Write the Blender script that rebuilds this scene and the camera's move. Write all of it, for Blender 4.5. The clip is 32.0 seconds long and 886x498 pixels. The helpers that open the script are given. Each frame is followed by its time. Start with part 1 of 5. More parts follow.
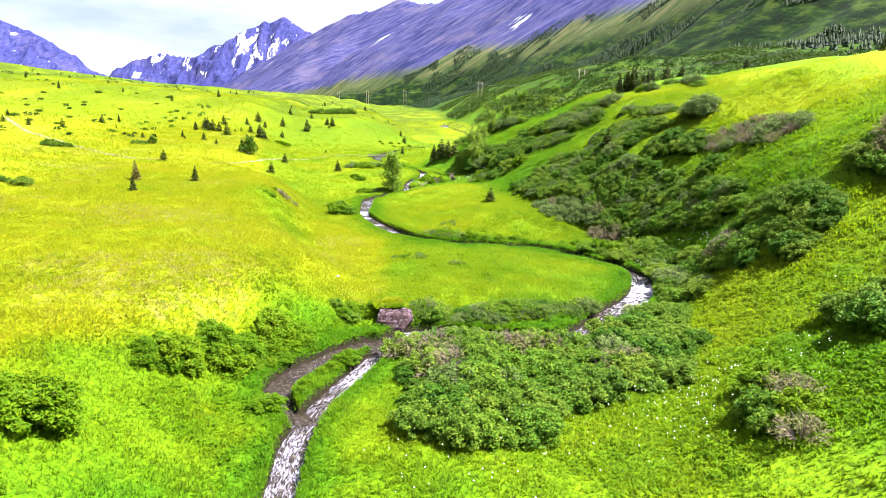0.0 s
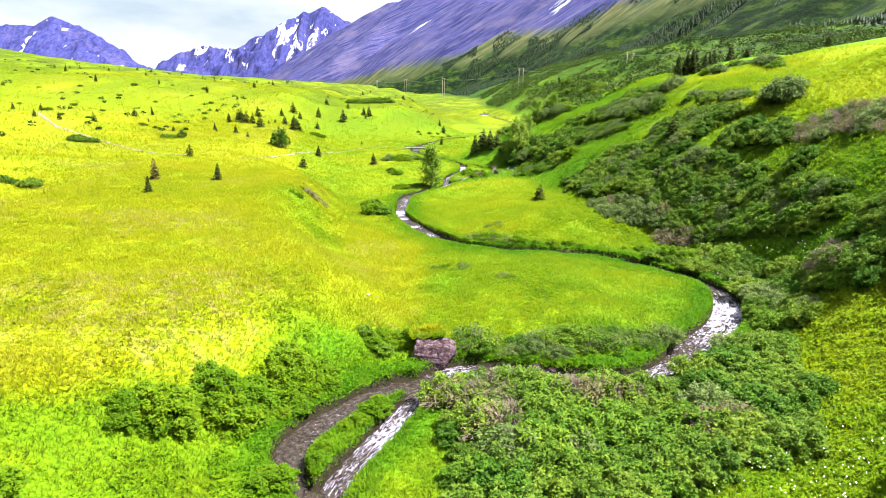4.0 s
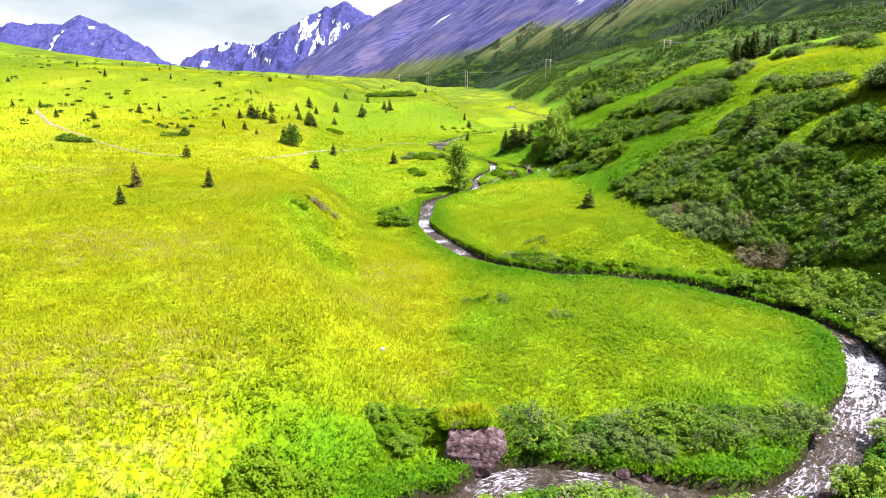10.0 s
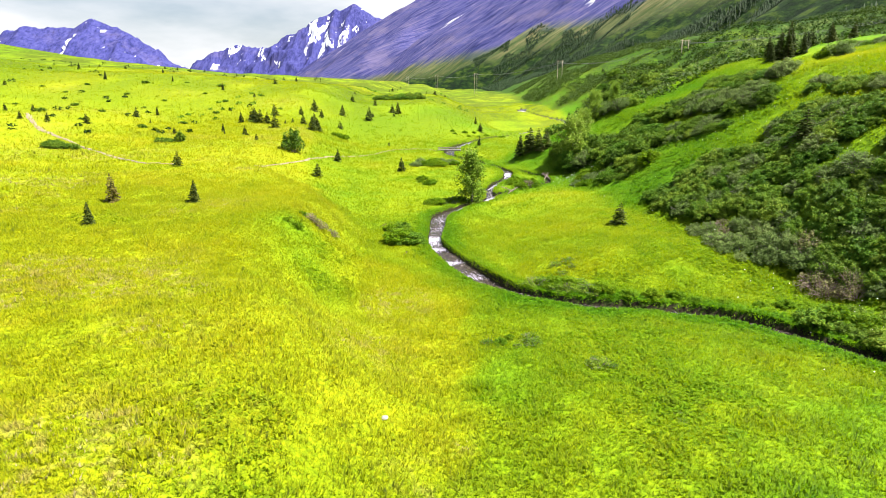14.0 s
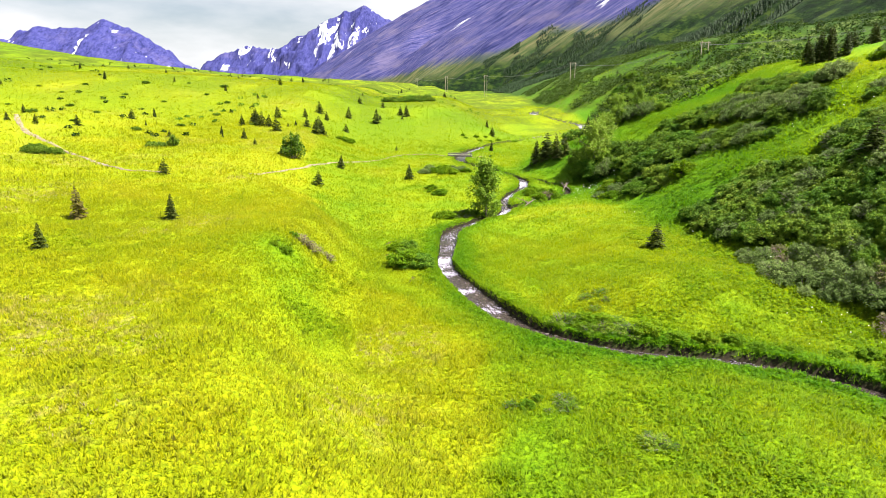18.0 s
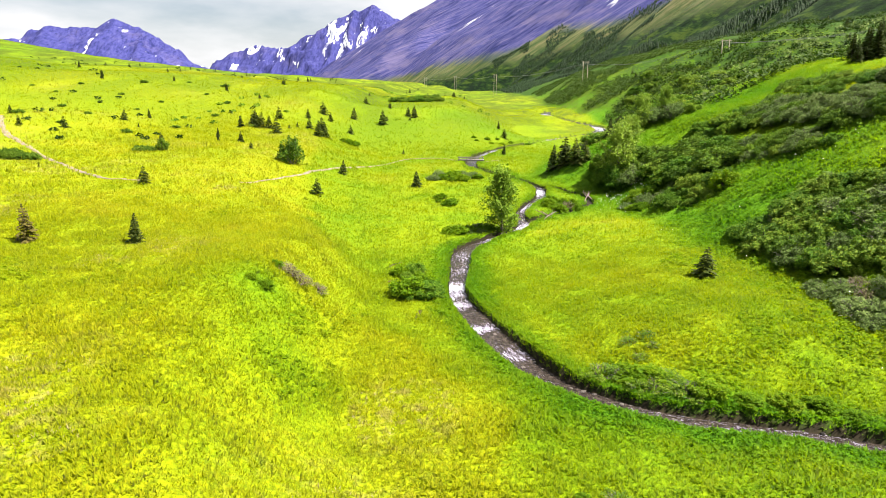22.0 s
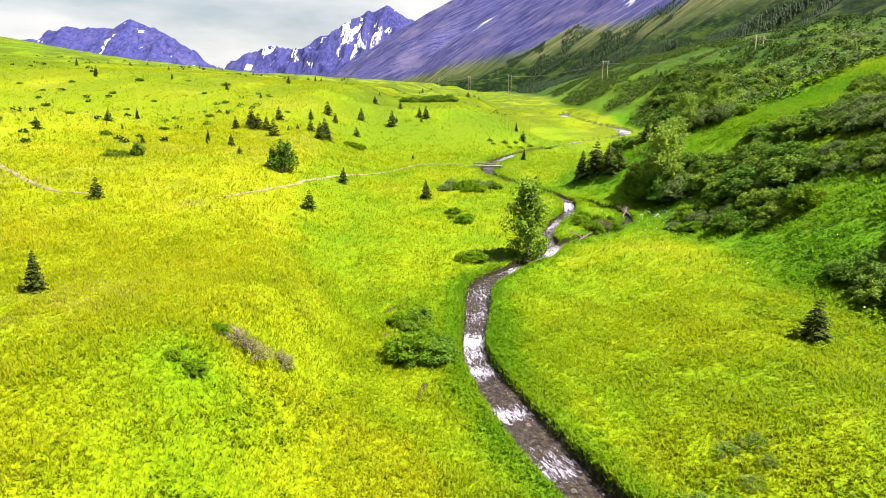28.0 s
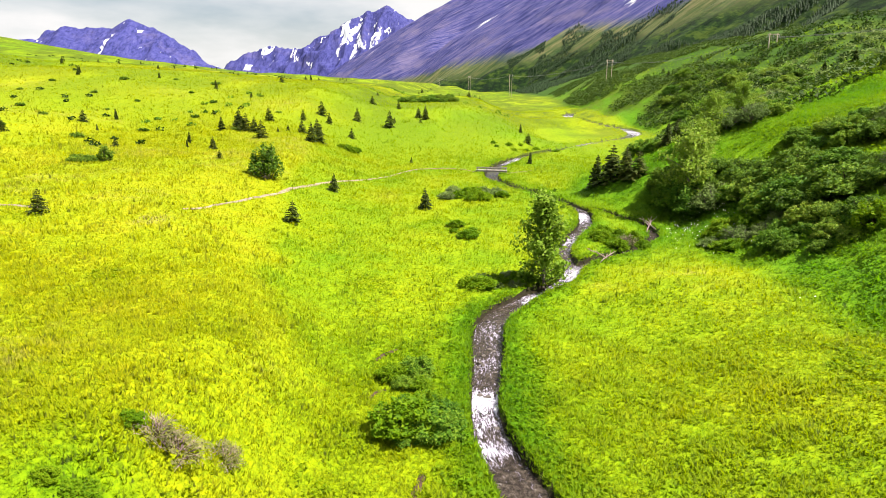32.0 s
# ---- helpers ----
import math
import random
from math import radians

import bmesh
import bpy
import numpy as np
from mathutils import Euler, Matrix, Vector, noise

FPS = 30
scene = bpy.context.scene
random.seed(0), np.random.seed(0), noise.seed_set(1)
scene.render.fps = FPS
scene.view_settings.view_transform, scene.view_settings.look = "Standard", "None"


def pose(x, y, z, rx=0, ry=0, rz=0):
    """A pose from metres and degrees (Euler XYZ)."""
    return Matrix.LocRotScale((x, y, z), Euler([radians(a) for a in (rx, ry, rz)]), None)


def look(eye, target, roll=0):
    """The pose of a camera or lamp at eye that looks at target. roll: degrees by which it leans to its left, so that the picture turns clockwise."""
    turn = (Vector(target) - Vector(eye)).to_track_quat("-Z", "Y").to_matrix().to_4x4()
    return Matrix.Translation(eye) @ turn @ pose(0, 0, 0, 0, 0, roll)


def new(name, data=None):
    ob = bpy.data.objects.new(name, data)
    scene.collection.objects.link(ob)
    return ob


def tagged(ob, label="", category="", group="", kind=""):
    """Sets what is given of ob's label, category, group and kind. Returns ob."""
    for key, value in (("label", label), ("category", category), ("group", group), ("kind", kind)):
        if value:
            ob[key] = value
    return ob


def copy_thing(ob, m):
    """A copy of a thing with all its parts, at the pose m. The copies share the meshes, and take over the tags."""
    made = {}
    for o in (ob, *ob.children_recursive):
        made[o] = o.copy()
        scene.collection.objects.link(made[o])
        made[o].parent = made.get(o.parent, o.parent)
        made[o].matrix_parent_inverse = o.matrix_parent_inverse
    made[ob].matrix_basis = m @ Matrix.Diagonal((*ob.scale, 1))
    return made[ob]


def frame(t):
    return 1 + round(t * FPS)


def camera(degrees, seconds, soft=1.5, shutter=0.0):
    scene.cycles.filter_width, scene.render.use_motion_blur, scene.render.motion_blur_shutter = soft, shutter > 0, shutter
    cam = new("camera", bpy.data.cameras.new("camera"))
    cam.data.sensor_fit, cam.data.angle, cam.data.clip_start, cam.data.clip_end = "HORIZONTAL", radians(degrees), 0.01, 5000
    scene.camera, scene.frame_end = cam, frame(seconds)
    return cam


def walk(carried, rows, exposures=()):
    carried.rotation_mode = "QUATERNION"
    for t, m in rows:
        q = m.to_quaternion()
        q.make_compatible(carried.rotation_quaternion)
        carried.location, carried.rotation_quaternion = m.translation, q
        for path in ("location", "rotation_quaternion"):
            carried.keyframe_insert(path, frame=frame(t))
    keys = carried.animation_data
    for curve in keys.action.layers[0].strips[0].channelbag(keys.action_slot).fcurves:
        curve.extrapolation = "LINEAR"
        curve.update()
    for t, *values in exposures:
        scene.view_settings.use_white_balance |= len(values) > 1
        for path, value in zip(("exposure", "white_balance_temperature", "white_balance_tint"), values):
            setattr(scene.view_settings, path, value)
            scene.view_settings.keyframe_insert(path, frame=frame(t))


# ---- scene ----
cam = camera(71.25, 32.0, soft=0.8)
# seconds, place in metres, turn to the west, tilt down, lean (degrees)
ROWS = [
    (0, 0.00, -0.00, 17.50, -8.46, 12.41, 1.10),
    (1, 0.21, 2.14, 17.52, -7.81, 12.65, 0.88),
    (2, 0.39, 4.30, 17.55, -6.95, 13.01, 0.58),
    (3, 0.52, 6.52, 17.59, -6.28, 13.34, 0.28),
    (3.5, 0.53, 7.68, 17.63, -5.49, 13.43, 0.29),
    (5.5, 0.47, 12.40, 17.79, -3.87, 13.89, 0.03),
    (6, 0.46, 13.56, 17.79, -3.68, 13.98, -0.09),
    (7, 0.49, 15.80, 17.68, -3.31, 14.08, -0.23),
    (8, 0.54, 17.97, 17.53, -3.06, 14.14, -0.32),
    (9, 0.57, 20.07, 17.39, -2.86, 14.14, -0.25),
    (10, 0.57, 22.11, 17.32, -2.70, 14.09, -0.32),
    (11, 0.54, 24.11, 17.29, -2.49, 14.04, -0.42),
    (12, 0.51, 26.10, 17.29, -2.29, 14.03, -0.49),
    (13, 0.49, 28.08, 17.32, -2.10, 13.93, -0.46),
    (14, 0.49, 30.08, 17.37, -1.89, 13.87, -0.41),
    (14.5, 0.49, 31.08, 17.40, -1.82, 13.81, -0.30),
    (16.5, 0.49, 35.13, 17.51, -1.38, 13.75, -0.24),
    (17, 0.47, 36.14, 17.52, -1.27, 13.79, -0.22),
    (18, 0.41, 38.17, 17.54, -1.14, 13.71, -0.09),
    (19, 0.35, 40.23, 17.57, -1.02, 13.76, -0.09),
    (20, 0.30, 42.33, 17.63, -0.79, 13.78, -0.11),
    (21, 0.27, 44.48, 17.70, -0.55, 13.77, -0.07),
    (22, 0.26, 46.66, 17.74, -0.39, 13.75, -0.02),
    (23, 0.27, 48.88, 17.72, -0.20, 13.75, -0.01),
    (24, 0.25, 51.09, 17.69, -0.12, 13.75, 0.01),
    (25, 0.23, 53.26, 17.65, -0.20, 13.76, -0.04),
    (25.5, 0.23, 54.33, 17.62, 0.14, 13.76, -0.04),
    (27.5, 0.29, 58.48, 17.49, 0.78, 13.74, 0.05),
    (28, 0.29, 59.53, 17.47, 0.81, 13.68, 0.09),
    (29, 0.22, 61.65, 17.45, 0.92, 13.67, 0.08),
    (30, 0.14, 63.82, 17.43, 1.06, 13.67, 0.10),
    (31, 0.05, 66.01, 17.39, 0.97, 13.64, 0.13),
    (32, 0.00, 68.25, 17.32, 0.78, 13.66, 0.12),
]


def flown(x, y, z, turn, tilt, lean):
    a, b = radians(turn), radians(tilt)
    eye = Vector((x, y, z))
    return look(eye, eye + Vector((-math.sin(a) * math.cos(b), math.cos(a) * math.cos(b), -math.sin(b))), lean)


PATH = [(t, flown(*place)) for t, *place in ROWS]
walk(cam, PATH, [(0, 1.70, 6250, 10), (6, 1.56, 6350, 10), (12, 1.42, 6500, 10), (20, 1.36, 6650, 10), (32, 1.27, 6850, 10)])

# ---- sky and sun ----
SUN_TURN, SUN_HEIGHT = radians(98), radians(57)  # clockwise from +y
sky_world = bpy.data.worlds.new("sky")
scene.world = sky_world
sky_world.use_nodes = True
nt = sky_world.node_tree
sky = nt.nodes.new("ShaderNodeTexSky")
sky.sky_type, sky.sun_disc = "NISHITA", False
sky.sun_elevation, sky.sun_rotation = SUN_HEIGHT, SUN_TURN
sky.air_density, sky.dust_density = 1.0, 2.0
coords = nt.nodes.new("ShaderNodeTexCoord")
stretch = nt.nodes.new("ShaderNodeMapping")
stretch.inputs["Scale"].default_value = (2.0, 2.0, 7.0)
cloud = nt.nodes.new("ShaderNodeTexNoise")
cloud.inputs["Scale"].default_value, cloud.inputs["Detail"].default_value = 1.6, 6
cover = nt.nodes.new("ShaderNodeMapRange")
cover.inputs["From Min"].default_value, cover.inputs["From Max"].default_value = 0.3, 0.62
blend = nt.nodes.new("ShaderNodeMix")
blend.data_type = "RGBA"
blend.inputs["B"].default_value = (7.2, 7.3, 7.6, 1)
nt.links.new(coords.outputs["Generated"], stretch.inputs["Vector"])
nt.links.new(stretch.outputs["Vector"], cloud.inputs["Vector"])
nt.links.new(cloud.outputs["Fac"], cover.inputs["Value"])
nt.links.new(cover.outputs["Result"], blend.inputs["Factor"])
nt.links.new(sky.outputs["Color"], blend.inputs["A"])
nt.links.new(blend.outputs["Result"], nt.nodes["Background"].inputs["Color"])
nt.nodes["Background"].inputs["Strength"].default_value = 0.056
sun = new("sun", bpy.data.lights.new("sun", "SUN"))
sun.data.energy, sun.data.angle, sun.data.color = 5.0, radians(0.6), (1.0, 0.95, 0.86)
sun.matrix_world = look((0, 0, 0), (-math.sin(SUN_TURN) * math.cos(SUN_HEIGHT), -math.cos(SUN_TURN) * math.cos(SUN_HEIGHT), -math.sin(SUN_HEIGHT)))


# ---- materials ----
def surface(name, rough=0.85, metal=0.0):
    m = bpy.data.materials.new(name)
    m.use_nodes = True
    b = m.node_tree.nodes["Principled BSDF"]
    b.inputs["Roughness"].default_value, b.inputs["Metallic"].default_value = rough, metal
    b.inputs["Specular IOR Level"].default_value = 0.12
    return m, m.node_tree, b


def place_of(t, scale=(1, 1, 1), turn=(0, 0, 0)):
    """World position, stretched and turned."""
    g, k = t.nodes.new("ShaderNodeNewGeometry"), t.nodes.new("ShaderNodeMapping")
    k.vector_type = "POINT"
    k.inputs["Scale"].default_value, k.inputs["Rotation"].default_value = scale, turn
    t.links.new(g.outputs["Position"], k.inputs["Vector"])
    return k.outputs["Vector"]


def local_of(t):
    return t.nodes.new("ShaderNodeTexCoord").outputs["Object"]


def speckle(t, where, scale, detail=4, rough=0.55, bend=0.0):
    n = t.nodes.new("ShaderNodeTexNoise")
    n.inputs["Scale"].default_value, n.inputs["Detail"].default_value = scale, detail
    n.inputs["Roughness"].default_value, n.inputs["Distortion"].default_value = rough, bend
    t.links.new(where, n.inputs["Vector"])
    return n.outputs["Fac"]


def span(t, value, a, b, lo=0.0, hi=1.0):
    n = t.nodes.new("ShaderNodeMapRange")
    n.interpolation_type = "SMOOTHSTEP"
    for key, v in (("From Min", a), ("From Max", b), ("To Min", lo), ("To Max", hi)):
        n.inputs[key].default_value = v
    t.links.new(value, n.inputs["Value"])
    return n.outputs["Result"]


def ramp(t, value, stops):
    n = t.nodes.new("ShaderNodeValToRGB")
    e = n.color_ramp.elements
    while len(e) < len(stops):
        e.new(0.5)
    for k, (p, c) in zip(e, stops):
        k.position, k.color = p, (*c, 1)
    t.links.new(value, n.inputs["Fac"])
    return n.outputs["Color"]


def blended(t, factor, a, b, kind="MIX"):
    n = t.nodes.new("ShaderNodeMix")
    n.data_type, n.blend_type = "RGBA", kind
    for key, v in (("Factor", factor), ("A", a), ("B", b)):
        if isinstance(v, bpy.types.NodeSocket):
            t.links.new(v, n.inputs[key])
        else:
            n.inputs[key].default_value = v if key == "Factor" else (*v, 1)
    return n.outputs["Result"]


def sums(t, kind, a, b):
    n = t.nodes.new("ShaderNodeMath")
    n.operation, n.use_clamp = kind, kind != "SUBTRACT"
    for key, v in ((0, a), (1, b)):
        if isinstance(v, bpy.types.NodeSocket):
            t.links.new(v, n.inputs[key])
        else:
            n.inputs[key].default_value = v
    return n.outputs["Value"]


def added(t, a, b):
    n = t.nodes.new("ShaderNodeMath")
    t.links.new(a, n.inputs[0])
    t.links.new(b, n.inputs[1])
    return n.outputs["Value"]


def relief(t, b, value, strength=0.4, depth=0.1):
    n = t.nodes.new("ShaderNodeBump")
    n.inputs["Strength"].default_value, n.inputs["Distance"].default_value = strength, depth
    t.links.new(value, n.inputs["Height"])
    t.links.new(n.outputs["Normal"], b.inputs["Normal"])


def axis_of(t, axis):
    g, s = t.nodes.new("ShaderNodeNewGeometry"), t.nodes.new("ShaderNodeSeparateXYZ")
    t.links.new(g.outputs["Position"], s.inputs["Vector"])
    return s.outputs[axis]


def meadow_colour(t):
    """Greens of the meadow: deep and lush by the water, yellower where the ground is dry, with straw patches."""
    here = place_of(t)
    zone, dead = t.nodes.new("ShaderNodeAttribute"), t.nodes.new("ShaderNodeAttribute")
    zone.attribute_name, dead.attribute_name = "dry", "straw"
    mid, fine = speckle(t, here, 0.7, 5, 0.65), speckle(t, here, 3.6, 4, 0.7)
    grain = sums(t, "ADD", sums(t, "MULTIPLY", mid, 0.30), sums(t, "MULTIPLY", fine, 0.22))
    mixed = sums(t, "ADD", sums(t, "MULTIPLY", zone.outputs["Fac"], 0.70), grain)
    colour = ramp(t, mixed, ((0.10, (0.050, 0.152, 0.002)), (0.28, (0.090, 0.208, 0.002)), (0.48, (0.145, 0.242, 0.002)), (0.70, (0.216, 0.278, 0.002)), (0.92, (0.286, 0.306, 0.003)), (1.0, (0.320, 0.312, 0.008))))
    straw = sums(t, "MULTIPLY", span(t, speckle(t, here, 1.1, 5, 0.7, 0.5), 0.46, 0.66), dead.outputs["Fac"])
    return blended(t, sums(t, "MULTIPLY", straw, 0.6), colour, (0.34, 0.27, 0.085)), mixed


def leafy(name, stops, glow=0.3, rough=0.6, lift=0.5):
    """Leaves: each leaf and each plant a little different, with light passing through."""
    m, t, b = surface(name, rough)
    g, o = t.nodes.new("ShaderNodeNewGeometry"), t.nodes.new("ShaderNodeObjectInfo")
    mixed = sums(t, "ADD", sums(t, "MULTIPLY", g.outputs["Random Per Island"], 0.6), sums(t, "MULTIPLY", o.outputs["Random"], 0.4))
    colour = ramp(t, mixed, stops)
    return finish_leaf(m, t, b, colour, glow, lift)


def upright(t, normal, lift):
    """A normal drawn towards the sky, as stems that stand upright on any slope take the light."""
    up, n = t.nodes.new("ShaderNodeMix"), t.nodes.new("ShaderNodeVectorMath")
    up.data_type, n.operation = "VECTOR", "NORMALIZE"
    up.inputs["Factor"].default_value = lift
    up.inputs["B"].default_value = (0.25, 0, 1)
    t.links.new(normal, up.inputs["A"])
    t.links.new(up.outputs["Result"], n.inputs[0])
    return n.outputs["Vector"]


def finish_leaf(m, t, b, colour, glow, lift=0.4):
    """lift: how far the leaf's sheen follows the upright spread of the plant instead of each flat blade."""
    t.links.new(colour, b.inputs["Base Color"])
    t.links.new(upright(t, t.nodes.new("ShaderNodeNewGeometry").outputs["Normal"], lift), b.inputs["Normal"])
    thin, both = t.nodes.new("ShaderNodeBsdfTranslucent"), t.nodes.new("ShaderNodeMixShader")
    both.inputs["Fac"].default_value = glow
    t.links.new(colour, thin.inputs["Color"])
    t.links.new(b.outputs["BSDF"], both.inputs[1])
    t.links.new(thin.outputs["BSDF"], both.inputs[2])
    t.links.new(both.outputs["Shader"], t.nodes["Material Output"].inputs["Surface"])
    return m


def ground_material():
    m, t, b = surface("meadow_ground", 0.95)
    colour, mixed = meadow_colour(t)
    here = place_of(t)
    # bare earth on the steep banks by the water, darkened for the overhang's shadow
    g, s = t.nodes.new("ShaderNodeNewGeometry"), t.nodes.new("ShaderNodeSeparateXYZ")
    t.links.new(g.outputs["True Normal"], s.inputs["Vector"])
    wet = t.nodes.new("ShaderNodeAttribute")
    wet.attribute_name = "bank"
    bare = sums(t, "MULTIPLY", span(t, s.outputs["Z"], 0.86, 0.66), wet.outputs["Fac"])
    colour = blended(t, bare, colour, (0.024, 0.018, 0.011))
    # low shrubs and moss far off
    far = sums(t, "MULTIPLY", span(t, axis_of(t, "Y"), 150.0, 330.0), span(t, speckle(t, place_of(t, (1, 0.5, 1)), 0.06, 7, 0.72), 0.38, 0.56))
    colour = blended(t, sums(t, "MULTIPLY", far, 0.85), colour, (0.075, 0.105, 0.005))
    # fine dark litter, with the shade between grass blades put into the colour
    grain = ramp(t, speckle(t, here, 4.2, 5, 0.75), ((0.38, (0.38, 0.48, 0.4)), (0.50, (0.74, 0.82, 0.72)), (0.62, (1.02, 1.02, 0.95))))
    # scrub on the eastern plateau
    scrub = sums(t, "MULTIPLY", sums(t, "MULTIPLY", span(t, axis_of(t, "X"), 78.0, 100.0), span(t, axis_of(t, "Y"), 100.0, 160.0)), span(t, speckle(t, place_of(t, (1, 0.6, 1)), 0.09, 7, 0.72), 0.30, 0.47))
    colour = blended(t, sums(t, "MULTIPLY", scrub, 0.85), colour, (0.024, 0.062, 0.006))
    t.links.new(blended(t, 1.0, colour, grain, "MULTIPLY"), b.inputs["Base Color"])
    relief(t, b, sums(t, "ADD", speckle(t, here, 5.0, 6, 0.75), speckle(t, here, 0.8, 4)), 0.9, 0.35)
    t.links.new(upright(t, b.inputs["Normal"].links[0].from_socket, 0.85), b.inputs["Normal"])
    return m


def grass_material(name="grass_blades", stops=((0.0, (0.62, 0.72, 0.5)), (0.35, (0.93, 0.97, 0.9)), (0.8, (1.13, 1.10, 1.05)), (1.0, (1.24, 1.18, 1.1))), lift=0.8):
    m, t, b = surface(name, 0.65)
    colour, mixed = meadow_colour(t)
    g = t.nodes.new("ShaderNodeNewGeometry")
    return finish_leaf(m, t, b, blended(t, 1.0, colour, ramp(t, g.outputs["Random Per Island"], stops), "MULTIPLY"), 0.42, lift)


def water_material():
    m, t, b = surface("stream_water", 0.12)
    flow = t.nodes.new("ShaderNodeUVMap").outputs["UV"]
    k = t.nodes.new("ShaderNodeMapping")
    k.inputs["Scale"].default_value = (3.2, 0.9, 1)
    t.links.new(flow, k.inputs["Vector"])
    w = k.outputs["Vector"]
    fine, broad = speckle(t, w, 1.9, 8, 0.75, 1.2), speckle(t, w, 0.22, 2)
    foam_in = t.nodes.new("ShaderNodeAttribute")
    foam_in.attribute_name = "foam"
    level = sums(t, "ADD", sums(t, "ADD", sums(t, "MULTIPLY", fine, 0.85), sums(t, "MULTIPLY", broad, 0.15)), sums(t, "MULTIPLY", foam_in.outputs["Fac"], 0.22))
    foam = span(t, level, 0.55, 0.78)
    bed = ramp(t, speckle(t, place_of(t), 3.6, 6, 0.75), ((0.30, (0.008, 0.006, 0.006)), (0.45, (0.032, 0.024, 0.020)), (0.58, (0.066, 0.051, 0.042)), (0.72, (0.165, 0.135, 0.112))))
    churn = ramp(t, foam, ((0.0, (0.05, 0.045, 0.06)), (0.45, (0.30, 0.27, 0.37)), (0.75, (0.55, 0.52, 0.64)), (1.0, (0.86, 0.85, 0.90))))
    t.links.new(blended(t, span(t, foam, 0.0, 0.35), bed, churn), b.inputs["Base Color"])
    t.links.new(span(t, foam, 0.0, 1.0, 0.16, 0.75), b.inputs["Roughness"])
    b.inputs["Specular IOR Level"].default_value = 0.3
    relief(t, b, fine, 0.8, 0.12)
    return m


def rock_material(name, stops, scale=2.0):
    m, t, b = surface(name, 0.85)
    here = local_of(t)
    n = speckle(t, here, scale, 7, 0.65, 0.3)
    t.links.new(ramp(t, n, stops), b.inputs["Base Color"])
    relief(t, b, speckle(t, here, scale * 2.2, 8, 0.7), 0.8, 0.15)
    return m


def mountain_material(name, rock, green, snow_from, snow_amount, scree=0.5, down=(0.0045, 0.046, 0.006)):
    """Bare purple-grey rock with streaks of scree, bluer by distance haze put into its colour, green up to a ragged
    line, and old snow in the gullies.
    """
    m, t, b = surface(name, 0.95)
    up = axis_of(t, "Z")
    streak = speckle(t, place_of(t, down), 2.8, 9, 0.74, 0.12)
    patch = speckle(t, place_of(t, (0.004, 0.004, 0.010)), 1.3, 6, 0.62)
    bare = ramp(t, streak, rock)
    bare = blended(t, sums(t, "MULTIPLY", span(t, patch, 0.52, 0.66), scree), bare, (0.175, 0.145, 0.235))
    line = sums(t, "SUBTRACT", sums(t, "SUBTRACT", up, green[0]), span(t, axis_of(t, "Y"), 2300.0, 500.0, 0.0, green[2]))
    wob = t.nodes.new("ShaderNodeMath")
    wob.operation = "MULTIPLY_ADD"
    t.links.new(sums(t, "ADD", sums(t, "MULTIPLY", patch, 0.6), sums(t, "MULTIPLY", streak, 0.4)), wob.inputs[0])
    wob.inputs[1].default_value = -green[1]
    t.links.new(line, wob.inputs[2])
    level = wob.outputs["Value"]
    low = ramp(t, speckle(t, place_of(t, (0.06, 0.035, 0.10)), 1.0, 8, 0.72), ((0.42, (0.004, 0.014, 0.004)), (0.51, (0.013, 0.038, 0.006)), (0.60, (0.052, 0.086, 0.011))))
    tan = ramp(t, streak, ((0.36, (0.030, 0.065, 0.020)), (0.50, (0.080, 0.105, 0.036)), (0.64, (0.19, 0.165, 0.085))))
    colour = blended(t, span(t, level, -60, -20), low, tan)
    colour = blended(t, span(t, level, -12, 25), colour, bare)
    gully = speckle(t, place_of(t, tuple(0.26 * v for v in down)), 1.6, 7, 0.62, 0.7)
    snow = sums(t, "MULTIPLY", span(t, gully, 1 - snow_amount, 1.03 - snow_amount), span(t, up, snow_from, snow_from + 30))
    t.links.new(blended(t, snow, colour, (0.85, 0.86, 0.9)), b.inputs["Base Color"])
    relief(t, b, sums(t, "ADD", streak, gully), 0.7, 8.0)
    return m


def plain(name, a, b_, scale=6.0, rough=0.85, stretch_z=1.0):
    m, t, b = surface(name, rough)
    k = t.nodes.new("ShaderNodeMapping")
    k.inputs["Scale"].default_value = (1, 1, stretch_z)
    t.links.new(local_of(t), k.inputs["Vector"])
    n = speckle(t, k.outputs["Vector"], scale, 5, 0.65)
    t.links.new(ramp(t, n, ((0.35, a), (0.65, b_))), b.inputs["Base Color"])
    relief(t, b, n, 0.4, 0.02)
    return m


GROUND, GRASS, WATER = ground_material(), grass_material(), water_material()
HERB = grass_material("herb_leaves", ((0.0, (0.52, 0.70, 0.5)), (0.5, (0.84, 1.0, 0.8)), (1.0, (1.12, 1.18, 1.0))), 0.65)
ROCK = rock_material("bank_rock", ((0.34, (0.018, 0.011, 0.014)), (0.46, (0.066, 0.038, 0.044)), (0.57, (0.125, 0.082, 0.098)), (0.70, (0.28, 0.23, 0.29))), 3.4)
STONE = rock_material("stream_stone", ((0.3, (0.05, 0.045, 0.045)), (0.5, (0.14, 0.12, 0.11)), (0.7, (0.27, 0.24, 0.22))), 4.0)
BARK = plain("bark", (0.05, 0.038, 0.028), (0.13, 0.10, 0.08), 9.0, 0.9, 0.3)
GREY_BARK = plain("grey_bark", (0.12, 0.10, 0.09), (0.25, 0.22, 0.20), 9.0, 0.9, 0.3)
DEAD = plain("dead_wood", (0.20, 0.135, 0.135), (0.40, 0.29, 0.29), 7.0)
